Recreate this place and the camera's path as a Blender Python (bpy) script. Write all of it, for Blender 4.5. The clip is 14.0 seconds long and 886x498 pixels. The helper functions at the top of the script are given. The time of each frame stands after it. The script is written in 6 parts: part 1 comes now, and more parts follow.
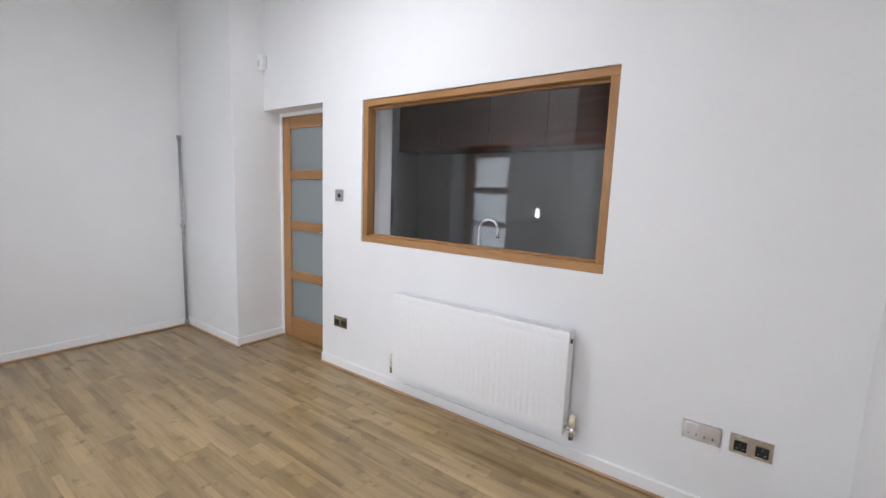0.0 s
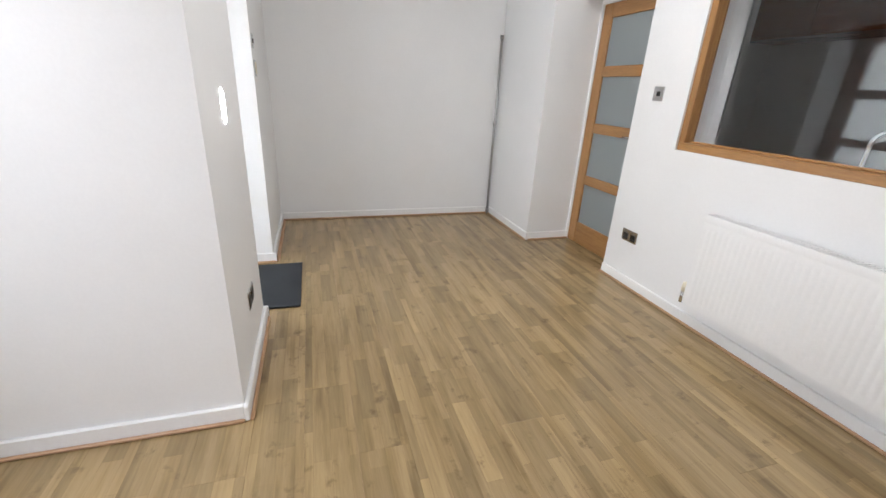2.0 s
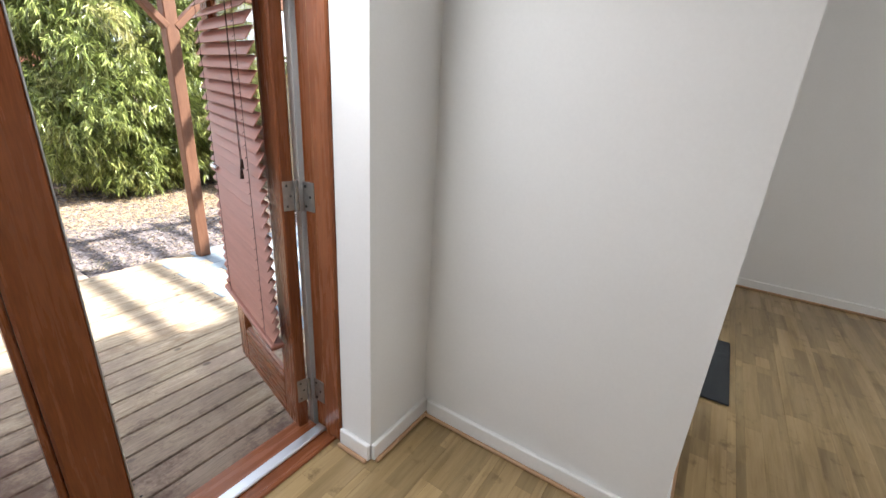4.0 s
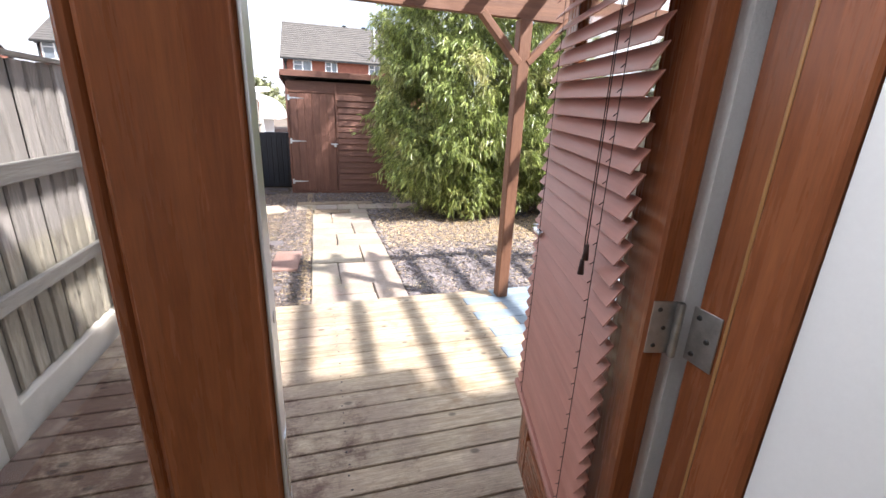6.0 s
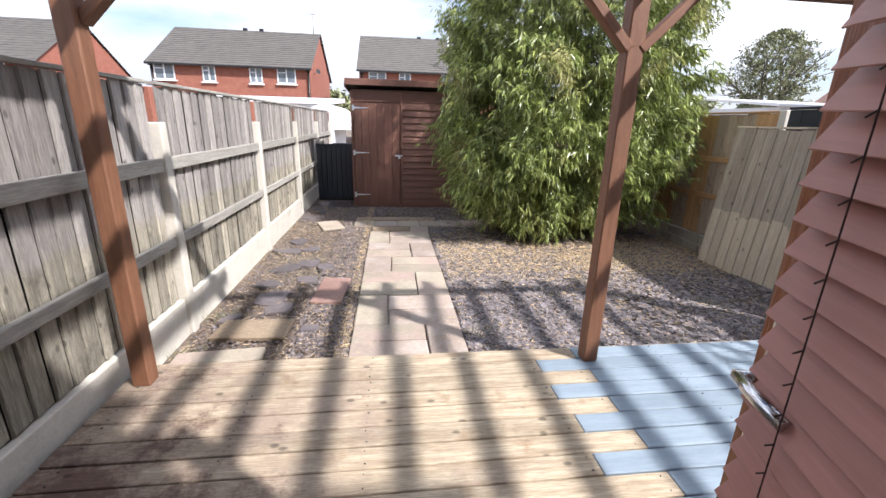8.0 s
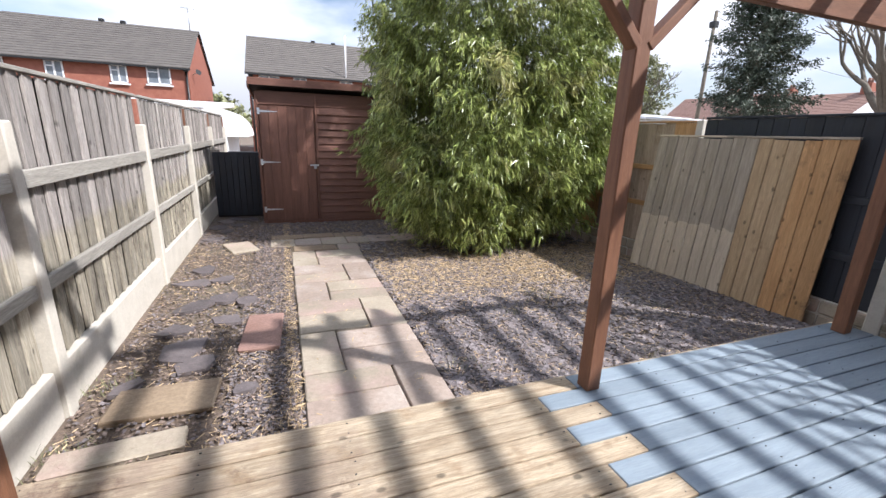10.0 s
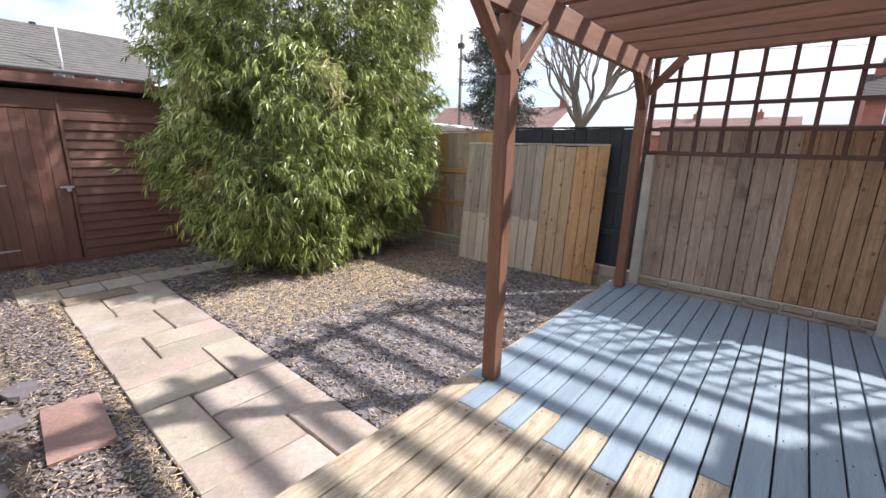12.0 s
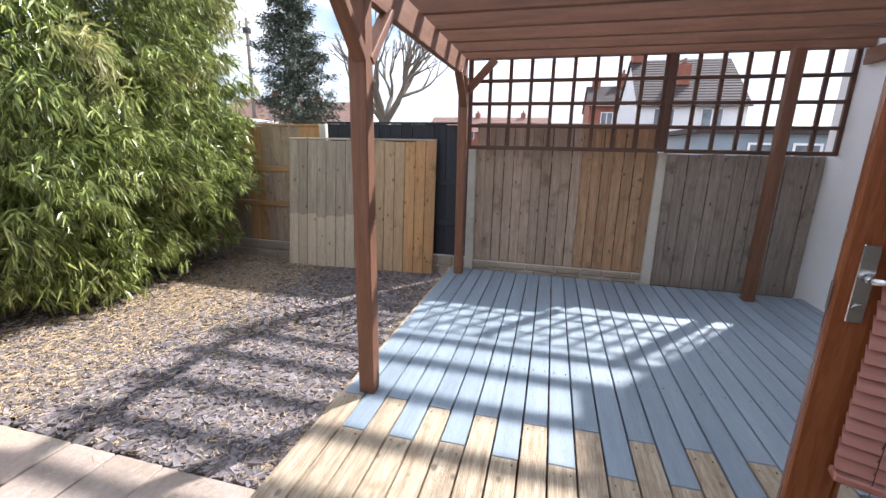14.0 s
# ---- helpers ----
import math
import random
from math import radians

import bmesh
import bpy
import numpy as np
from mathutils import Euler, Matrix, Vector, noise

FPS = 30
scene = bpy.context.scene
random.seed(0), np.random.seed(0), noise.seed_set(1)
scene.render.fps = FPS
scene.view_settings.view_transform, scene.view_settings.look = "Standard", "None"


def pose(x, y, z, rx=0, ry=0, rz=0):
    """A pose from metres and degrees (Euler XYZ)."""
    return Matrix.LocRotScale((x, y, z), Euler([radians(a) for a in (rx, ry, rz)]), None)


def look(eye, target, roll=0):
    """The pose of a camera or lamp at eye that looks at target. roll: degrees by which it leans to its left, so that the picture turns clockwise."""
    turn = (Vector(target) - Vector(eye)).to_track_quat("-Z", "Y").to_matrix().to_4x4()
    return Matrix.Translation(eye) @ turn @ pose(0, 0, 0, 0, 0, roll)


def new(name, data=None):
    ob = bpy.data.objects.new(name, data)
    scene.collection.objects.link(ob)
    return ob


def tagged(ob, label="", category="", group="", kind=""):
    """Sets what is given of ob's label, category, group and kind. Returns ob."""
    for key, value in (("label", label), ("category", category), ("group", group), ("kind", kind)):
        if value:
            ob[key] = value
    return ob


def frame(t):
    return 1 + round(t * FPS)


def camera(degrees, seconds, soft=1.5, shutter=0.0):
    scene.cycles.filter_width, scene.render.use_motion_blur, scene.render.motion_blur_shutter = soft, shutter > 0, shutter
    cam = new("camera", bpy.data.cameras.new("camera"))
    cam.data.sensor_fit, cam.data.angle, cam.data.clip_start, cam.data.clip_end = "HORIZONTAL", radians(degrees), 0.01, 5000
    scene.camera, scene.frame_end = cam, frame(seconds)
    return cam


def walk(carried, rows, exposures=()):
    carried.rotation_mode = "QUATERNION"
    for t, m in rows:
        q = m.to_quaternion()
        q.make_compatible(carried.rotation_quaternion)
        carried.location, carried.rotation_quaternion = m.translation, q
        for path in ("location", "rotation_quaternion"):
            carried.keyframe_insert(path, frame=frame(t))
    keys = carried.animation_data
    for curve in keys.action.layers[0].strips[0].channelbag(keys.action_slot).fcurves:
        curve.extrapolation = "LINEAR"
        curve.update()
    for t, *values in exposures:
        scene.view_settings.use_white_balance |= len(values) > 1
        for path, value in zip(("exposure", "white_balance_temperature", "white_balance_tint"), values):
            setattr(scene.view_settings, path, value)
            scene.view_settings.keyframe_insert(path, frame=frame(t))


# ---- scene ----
cam = camera(93.7, 14.0)
METRES, EYE, TILT, LEAN, TURN = 3.69, 1.35, 0.0, 0.0, 35.4
ROWS = [
    (0.0, 0.0, 0.0, 0.0, 0.29, -7.56, -2.17),
    (0.5, -0.0022, 0.0064, -0.0092, 7.45, -13.34, -2.44),
    (1.0, -0.0088, 0.0048, -0.0152, 15.8, -17.42, -2.66),
    (1.5, -0.0194, 0.0007, -0.0193, 26.32, -19.99, -2.61),
    (2.0, -0.034, -0.0022, -0.0212, 37.85, -21.07, -2.79),
    (2.5, -0.0515, -0.0097, -0.0215, 49.82, -21.07, -3.11),
    (3.0, -0.0776, -0.0198, -0.0201, 62.4, -20.9, -3.26),
    (3.5, -0.1208, -0.0353, -0.0172, 75.35, -20.62, -3.32),
    (4.0, -0.1561, -0.0563, -0.0169, 88.38, -19.88, -3.22),
    (6.5, -0.3785, -0.1797, -0.0146, 135.46, -17.47, -1.7),
    (7.0, -0.4303, -0.2107, -0.0144, 139.74, -17.27, -1.21),
    (9.5, -0.4914, -0.3981, -0.0235, 128.46, -15.88, -2.03),
    (10.0, -0.486, -0.4506, -0.0262, 124.04, -15.4, -1.95),
    (10.5, -0.4772, -0.4892, -0.0214, 118.17, -14.65, -1.62),
    (11.0, -0.469, -0.5234, -0.0177, 110.87, -14.07, -1.36),
    (11.5, -0.4544, -0.5708, -0.0132, 102.86, -13.84, -1.27),
    (12.0, -0.4502, -0.6003, -0.0163, 95.08, -13.98, -1.23),
    (12.5, -0.4629, -0.616, -0.0206, 87.84, -14.28, -1.24),
    (13.0, -0.4848, -0.6369, -0.02, 81.31, -14.4, -1.29),
    (13.5, -0.4962, -0.6471, -0.0191, 75.12, -14.26, -1.21),
    (14.0, -0.5029, -0.671, -0.0191, 69.16, -14.04, -1.05),
]
walk(cam, [(t, pose(0, 0, EYE, TILT, LEAN, TURN) @ pose(METRES * x, METRES * y, METRES * z, 90 + pitch, roll, yaw)) for t, x, y, z, yaw, pitch, roll in ROWS],
     [(0.0, 3.2, 6000, 14), (0.5, 3.3, 6100, 13), (1.5, 3.38, 6200, 13), (2.5, 3.15, 6450, 12), (3.0, 3.0, 6600, 12), (4.0, 2.68, 6500, 11), (6.5, 2.12, 6300, 14),
      (7.2, 1.86, 6250, 14), (9.3, 1.46, 6200, 14), (11.0, 1.53, 6200, 14), (14.0, 1.83, 6200, 14)])

# ---- world and sun ----
SUN_TO = Vector((-0.766, 0.643, 1.02)).normalized()      # towards the sun
world = bpy.data.worlds.new("sky")
scene.world = world
world.use_nodes = True
wn, wl = world.node_tree.nodes, world.node_tree.links
bg = wn["Background"]
sky = wn.new("ShaderNodeTexSky")
sky.sky_type, sky.sun_disc = "NISHITA", False
sky.sun_elevation = math.asin(SUN_TO.z)
sky.sun_rotation = math.atan2(SUN_TO.x, SUN_TO.y)
sky.air_density, sky.dust_density = 1.0, 0.3
coord = wn.new("ShaderNodeTexCoord")
cmap = wn.new("ShaderNodeMapping")
cmap.inputs["Scale"].default_value = (1.6, 1.6, 4.5)
cloud = wn.new("ShaderNodeTexNoise")
cloud.inputs["Scale"].default_value, cloud.inputs["Detail"].default_value = 1.7, 7.0
cramp = wn.new("ShaderNodeValToRGB")
cramp.color_ramp.elements[0].position, cramp.color_ramp.elements[1].position = 0.46, 0.72
cmix = wn.new("ShaderNodeMix")
cmix.data_type = "RGBA"
veil = wn.new("ShaderNodeSeparateXYZ")
lift = wn.new("ShaderNodeMapRange")
lift.inputs["To Min"].default_value, lift.inputs["To Max"].default_value = 2.0, 11.5
white = wn.new("ShaderNodeVectorMath")
white.operation = "SCALE"
white.inputs[0].default_value = (0.95, 0.985, 1.05)
cover = wn.new("ShaderNodeMapRange")
cover.inputs["To Min"].default_value, cover.inputs["To Max"].default_value = 0.17, 0.0
thick = wn.new("ShaderNodeMath")
wl.new(coord.outputs["Generated"], veil.inputs[0])
wl.new(veil.outputs["Z"], lift.inputs["Value"])
wl.new(veil.outputs["Z"], cover.inputs["Value"])
wl.new(lift.outputs[0], white.inputs["Scale"])
wl.new(white.outputs[0], cmix.inputs["B"])
wl.new(cloud.outputs["Fac"], thick.inputs[0])
wl.new(cover.outputs[0], thick.inputs[1])
wl.new(coord.outputs["Generated"], cmap.inputs["Vector"])
wl.new(cmap.outputs["Vector"], cloud.inputs["Vector"])
wl.new(thick.outputs[0], cramp.inputs["Fac"])
wl.new(cramp.outputs["Color"], cmix.inputs["Factor"])
clear = wn.new("ShaderNodeVectorMath")
clear.operation = "SCALE"
clear.inputs["Scale"].default_value = 0.42
wl.new(sky.outputs["Color"], clear.inputs[0])
wl.new(clear.outputs[0], cmix.inputs["A"])
wl.new(cmix.outputs["Result"], bg.inputs["Color"])
bg.inputs["Strength"].default_value = 0.125
sun = new("sun", bpy.data.lights.new("sun", "SUN"))
sun.data.energy, sun.data.angle, sun.data.color = 2.85, radians(1.3), (1.0, 0.97, 0.925)
sun.matrix_basis = look((0, 0, 30), Vector((0, 0, 30)) - SUN_TO)

# fill lamp added out of view; its fitting is built with the room
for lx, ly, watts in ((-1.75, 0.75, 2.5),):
    bulb = new("room_fill_lamp", bpy.data.lights.new("room_fill_lamp", "AREA"))
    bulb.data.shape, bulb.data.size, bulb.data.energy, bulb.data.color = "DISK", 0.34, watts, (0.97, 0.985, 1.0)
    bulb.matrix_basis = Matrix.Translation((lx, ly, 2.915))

# daylight in the opening of the glazed side door
porch = new("side_door_daylight", bpy.data.lights.new("side_door_daylight", "AREA"))
porch.data.shape, porch.data.size, porch.data.size_y, porch.data.energy, porch.data.color = "RECTANGLE", 0.60, 1.7, 1.4, (0.93, 0.97, 1.0)
porch.matrix_basis = pose(-2.785, -0.86, 1.06, 90, 0, 0)

# daylight in the head of the garden doorway
head = new("garden_door_daylight", bpy.data.lights.new("garden_door_daylight", "AREA"))
head.data.shape, head.data.size, head.data.size_y, head.data.energy, head.data.color = "RECTANGLE", 1.2, 0.3, 2.4, (0.95, 0.98, 1.0)
head.matrix_basis = pose(-0.57, -1.47, 1.79, 48, 0, 0)


# ---- materials ----
def surf(name, c1, c2, rough=0.6, scale=6.0, stretch=(1, 1, 1), fine=60.0, bump=0.15, rand=0.12, grit=0.25,
         metal=0.0, stain=None, stain_scale=1.2, stain_at=0.6, per="object", spec=0.5, thin=0.0, upper=None, ground_stain=False, knots=0.0):
    """A surface with two scales of variation, stains of their own shape, relief, and a tint that differs from piece to piece."""
    m = bpy.data.materials.new(name)
    m.use_nodes = True
    n, l = m.node_tree.nodes, m.node_tree.links
    b = n["Principled BSDF"]
    tc = n.new("ShaderNodeTexCoord")
    if per == "island":
        rnd = n.new("ShaderNodeNewGeometry").outputs["Random Per Island"]
    else:
        rnd = n.new("ShaderNodeObjectInfo").outputs["Random"]
    off = n.new("ShaderNodeVectorMath")
    off.operation = "MULTIPLY_ADD"
    comb = n.new("ShaderNodeCombineXYZ")
    for k in "XYZ":
        l.new(rnd, comb.inputs[k])
    l.new(comb.outputs[0], off.inputs[0])
    off.inputs[1].default_value = (37.0, 23.0, 51.0)
    l.new(tc.outputs["Object"], off.inputs[2])
    mp = n.new("ShaderNodeMapping")
    mp.inputs["Scale"].default_value = stretch
    l.new(off.outputs[0], mp.inputs["Vector"])

    def tex(src, s, detail=5.0, rg=0.6):
        t = n.new("ShaderNodeTexNoise")
        t.inputs["Scale"].default_value, t.inputs["Detail"].default_value, t.inputs["Roughness"].default_value = s, detail, rg
        l.new(src, t.inputs["Vector"])
        return t.outputs["Fac"]

    def mix(fac, a, bb, mode="MIX"):
        x = n.new("ShaderNodeMix")
        x.data_type, x.blend_type = "RGBA", mode
        for sock, v in ((x.inputs["Factor"], fac), (x.inputs["A"], a), (x.inputs["B"], bb)):
            if isinstance(v, tuple):
                sock.default_value = (*v, 1)
            elif isinstance(v, float):
                sock.default_value = v
            else:
                l.new(v, sock)
        return x.outputs["Result"]

    def ramp(src, lo, hi, a=(0, 0, 0), bb=(1, 1, 1)):
        r = n.new("ShaderNodeValToRGB")
        e = r.color_ramp.elements
        e[0].position, e[1].position, e[0].color, e[1].color = lo, hi, (*a, 1), (*bb, 1)
        l.new(src, r.inputs["Fac"])
        return r.outputs["Color"]

    big = tex(mp.outputs[0], scale)
    small = tex(mp.outputs[0], fine, 4.0, 0.7)
    col = ramp(big, 0.3, 0.7, c1, c2)
    if stain:
        st = tex(tc.outputs["Object"] if per != "object" else off.outputs[0], stain_scale, 6.0, 0.65)
        col = mix(ramp(st, stain_at - 0.08, stain_at + 0.08), col, stain)
    if ground_stain:        # stain that runs on from board to board, heavier towards the fence and the house
        geo = n.new("ShaderNodeNewGeometry")
        dot = n.new("ShaderNodeVectorMath")
        dot.operation = "DOT_PRODUCT"
        dot.inputs[1].default_value = (0.13, 0.10, 0.0)
        l.new(geo.outputs["Position"], dot.inputs[0])
        add = n.new("ShaderNodeMath")
        l.new(dot.outputs["Value"], add.inputs[0])
        l.new(tex(geo.outputs["Position"], 2.3, 8.0, 0.75), add.inputs[1])
        col = mix(ramp(add.outputs[0], 0.02, 0.20), col, (0.36, 0.275, 0.205))
        add2 = n.new("ShaderNodeMath")
        l.new(dot.outputs["Value"], add2.inputs[0])
        l.new(tex(geo.outputs["Position"], 3.7, 8.0, 0.8), add2.inputs[1])
        col = mix(ramp(add2.outputs[0], 0.15, 0.29), col, (0.15, 0.088, 0.064))
    if upper:               # second tone on the upper end of a standing board; grey weathering on fence_grey
        sep = n.new("ShaderNodeSeparateXYZ")
        l.new(tc.outputs["Object"], sep.inputs[0])
        jit = n.new("ShaderNodeMath")
        jit.operation = "MULTIPLY_ADD"
        jit.inputs[1].default_value = 0.25
        l.new(tex(off.outputs[0], 2.0), jit.inputs[0])
        l.new(sep.outputs["X"], jit.inputs[2])
        shade = ramp(big, 0.3, 0.7, tuple(0.74 * v for v in upper[0]), tuple(1.2 * v for v in upper[0]))
        col = mix(ramp(jit.outputs[0], upper[1] + 0.07, upper[1] + 0.19), col, shade)
    if knots:               # dark knots, drawn out a little along the grain
        km = n.new("ShaderNodeMapping")
        km.inputs["Scale"].default_value = (knots, knots * 1.6, knots * 1.6)
        l.new(off.outputs[0], km.inputs["Vector"])
        vor = n.new("ShaderNodeTexVoronoi")
        vor.inputs["Scale"].default_value = 1.0
        l.new(km.outputs[0], vor.inputs["Vector"])
        kd = n.new("ShaderNodeVectorMath")
        kd.operation = "SCALE"
        kd.inputs["Scale"].default_value = 0.42
        l.new(col, kd.inputs[0])
        col = mix(ramp(vor.outputs["Distance"], 0.07, 0.135, (1, 1, 1), (0, 0, 0)), col, kd.outputs[0])
    g = 1 - grit
    col = mix(1.0, col, ramp(small, 0.3, 0.7, (g, g, g), (1 + grit * 0.4,) * 3), "MULTIPLY")
    lo, hi = 1 - rand, 1 + rand
    col = mix(1.0, col, ramp(rnd, 0.0, 1.0, (lo, lo, lo), (hi, hi, hi)), "MULTIPLY")
    l.new(col, b.inputs["Base Color"])
    b.inputs["Metallic"].default_value = metal
    b.inputs["Specular IOR Level"].default_value = spec
    rr = n.new("ShaderNodeMapRange")
    rr.inputs["To Min"].default_value, rr.inputs["To Max"].default_value = max(0.02, rough - 0.12), min(1.0, rough + 0.1)
    l.new(big, rr.inputs["Value"])
    l.new(rr.outputs[0], b.inputs["Roughness"])
    if thin:                # light that shines through a leaf
        tr = n.new("ShaderNodeBsdfTranslucent")
        l.new(col, tr.inputs["Color"])
        ms = n.new("ShaderNodeMixShader")
        ms.inputs[0].default_value = thin
        l.new(b.outputs[0], ms.inputs[1])
        l.new(tr.outputs[0], ms.inputs[2])
        l.new(ms.outputs[0], n["Material Output"].inputs["Surface"])
    if bump:
        bp = n.new("ShaderNodeBump")
        bp.inputs["Strength"].default_value, bp.inputs["Distance"].default_value = bump, 0.01
        l.new(small, bp.inputs["Height"])
        l.new(bp.outputs[0], b.inputs["Normal"])
    return m


def glass(name, rough=0.0, tint=(1, 1, 1), clear=1.0):
    m = bpy.data.materials.new(name)
    m.use_nodes = True
    b = m.node_tree.nodes["Principled BSDF"]
    b.inputs["Base Color"].default_value = (*tint, 1)
    b.inputs["Transmission Weight"].default_value, b.inputs["Roughness"].default_value, b.inputs["IOR"].default_value = clear, rough, 1.45
    return m


GRAIN = (0.6, 9, 9)        # pieces of wood are built along their own x
paint_white = surf("white_wall_paint", (0.79, 0.79, 0.785), (0.83, 0.83, 0.825), 0.55, 1.3, fine=90, bump=0.03, rand=0.0, grit=0.02, spec=0.3)
ceiling_white = surf("ceiling_paint", (0.80, 0.80, 0.79), (0.84, 0.84, 0.83), 0.7, 1.0, fine=90, bump=0.03, rand=0.0, grit=0.02)
gloss_white = surf("white_gloss_paint", (0.81, 0.81, 0.80), (0.84, 0.84, 0.83), 0.42, 0.5, bump=0.02, rand=0.02, grit=0.03)
render_white = surf("white_masonry_render", (0.74, 0.75, 0.76), (0.82, 0.83, 0.84), 0.85, 2.0, fine=140, bump=0.35, rand=0.0, grit=0.06)
beading = surf("beech_beading", (0.42, 0.24, 0.13), (0.52, 0.32, 0.18), 0.4, 8, GRAIN, rand=0.05)
oak = surf("light_oak", (0.33, 0.16, 0.055), (0.43, 0.23, 0.085), 0.38, 5, GRAIN, fine=30, bump=0.05, rand=0.06)
hardwood = surf("red_brown_hardwood", (0.19, 0.056, 0.021), (0.285, 0.096, 0.036), 0.28, 5, GRAIN, fine=30, bump=0.04, rand=0.06, spec=0.35)
pergola_brown = surf("brown_stained_timber", (0.15, 0.063, 0.032), (0.23, 0.105, 0.056), 0.6, 4, GRAIN, fine=26, bump=0.2, rand=0.1, stain=(0.24, 0.12, 0.075), stain_scale=1.6, stain_at=0.66)
sawn_end = surf("sawn_rafter_end", (0.42, 0.25, 0.15), (0.52, 0.33, 0.21), 0.7, 10, (1, 1, 1), bump=0.2)
trellis_brown = surf("dark_brown_trellis", (0.075, 0.036, 0.024), (0.12, 0.06, 0.04), 0.65, 5, GRAIN, fine=30, bump=0.2)
deck_bare = surf("weathered_bare_decking", (0.35, 0.257, 0.163), (0.65, 0.54, 0.39), 0.75, 4.5, GRAIN, fine=26, bump=0.7, rand=0.12, grit=0.42, stain=(0.34, 0.235, 0.14), stain_scale=5.0, stain_at=0.64, ground_stain=True, knots=5.0)
deck_worn = surf("worn_brown_decking", (0.17, 0.11, 0.085), (0.40, 0.33, 0.26), 0.75, 3.0, GRAIN, fine=20, bump=0.6, rand=0.14, grit=0.45, stain=(0.10, 0.05, 0.035), stain_scale=2.2, stain_at=0.54)
deck_blue = surf("blue_painted_decking", (0.215, 0.27, 0.318), (0.28, 0.34, 0.388), 0.55, 3.0, GRAIN, fine=24, bump=0.4, rand=0.09, grit=0.14)
fence_grey = surf("silvered_fence_board", (0.27, 0.24, 0.185), (0.51, 0.462, 0.365), 0.85, 4.5, GRAIN, fine=24, bump=0.7, rand=0.32, grit=0.48, stain=(0.16, 0.14, 0.11), stain_scale=4.0, stain_at=0.61, upper=((0.39, 0.355, 0.325), -0.12), knots=5.5)
fence_rail = surf("pale_grey_fence_rail", (0.29, 0.27, 0.235), (0.43, 0.405, 0.355), 0.85, 4.5, GRAIN, fine=24, bump=0.5, rand=0.12, grit=0.35, knots=4.0)
fence_brown = surf("brown_fence_board", (0.33, 0.242, 0.175), (0.49, 0.383, 0.287), 0.85, 4, GRAIN, fine=22, bump=0.5, rand=0.14, grit=0.35, stain=(0.20, 0.13, 0.08), stain_scale=3.0, stain_at=0.64, knots=6.0)
fence_orange = surf("orange_fence_board", (0.43, 0.235, 0.1), (0.58, 0.345, 0.165), 0.8, 4, GRAIN, fine=22, bump=0.4, rand=0.14, grit=0.3, stain=(0.20, 0.12, 0.06), stain_scale=4.0, stain_at=0.66, knots=6.0)
fence_russet = surf("russet_fence_board", (0.32, 0.19, 0.10), (0.49, 0.315, 0.185), 0.85, 4, GRAIN, fine=22, bump=0.5, rand=0.14, grit=0.35, stain=(0.20, 0.12, 0.06), stain_scale=3.0, stain_at=0.64, knots=6.0)
# near-black colour that stands in for the shade between fence boards
gap_shade = surf("fence_gap_shade", (0.03, 0.024, 0.019), (0.05, 0.042, 0.034), 0.9, 4, GRAIN, fine=22, bump=0.3, rand=0.1)
fence_drab = surf("drab_grey_brown_fence", (0.235, 0.197, 0.16), (0.375, 0.322, 0.268), 0.85, 4, GRAIN, fine=22, bump=0.5, rand=0.12, grit=0.35, stain=(0.14, 0.11, 0.085), stain_scale=3.0, stain_at=0.64, knots=6.0)
fence_black = surf("black_stained_fence", (0.016, 0.019, 0.026), (0.03, 0.034, 0.044), 0.6, 4, GRAIN, fine=22, bump=0.4, rand=0.15)
# greyer above roughly the lowest quarter of each board
panel_pale = surf("pale_weathered_panel", (0.52, 0.43, 0.32), (0.64, 0.54, 0.41), 0.85, 4, GRAIN, fine=22, bump=0.4, rand=0.10, grit=0.3, upper=((0.41, 0.345, 0.27), -0.36), knots=5.5)
panel_tan = surf("tan_weathered_board", (0.45, 0.31, 0.175), (0.6, 0.44, 0.27), 0.85, 4, GRAIN, fine=22, bump=0.4, rand=0.10, grit=0.3, stain=(0.28, 0.18, 0.10), stain_scale=5.0, stain_at=0.68, knots=5.0)
shed_brown = surf("red_brown_shed_board", (0.14, 0.06, 0.04), (0.22, 0.1, 0.067), 0.6, 4, GRAIN, fine=24, bump=0.35, rand=0.12, grit=0.3, stain=(0.24, 0.15, 0.105), stain_scale=2.6, stain_at=0.72)
concrete = surf("grey_concrete", (0.50, 0.465, 0.40), (0.61, 0.57, 0.495), 0.9, 5, fine=60, bump=0.25, rand=0.06, grit=0.1, stain=(0.36, 0.335, 0.265), stain_scale=2.5, stain_at=0.66)
sandstone = surf("buff_sandstone", (0.285, 0.24, 0.18), (0.405, 0.35, 0.27), 0.85, 2.2, fine=38, bump=0.5, rand=0.10, grit=0.18, stain=(0.39, 0.29, 0.245), stain_scale=1.7, stain_at=0.58)
pinkstone = surf("pink_sandstone", (0.285, 0.22, 0.177), (0.375, 0.302, 0.248), 0.85, 2.2, fine=38, bump=0.5, rand=0.12, grit=0.2, stain=(0.42, 0.36, 0.31), stain_scale=1.7, stain_at=0.58)
brownstone = surf("brown_slab", (0.225, 0.162, 0.105), (0.305, 0.232, 0.155), 0.85, 3, fine=38, bump=0.5, rand=0.08)
redbrick_slab = surf("red_concrete_slab", (0.235, 0.135, 0.105), (0.32, 0.20, 0.165), 0.85, 3, fine=50, bump=0.4, rand=0.05)
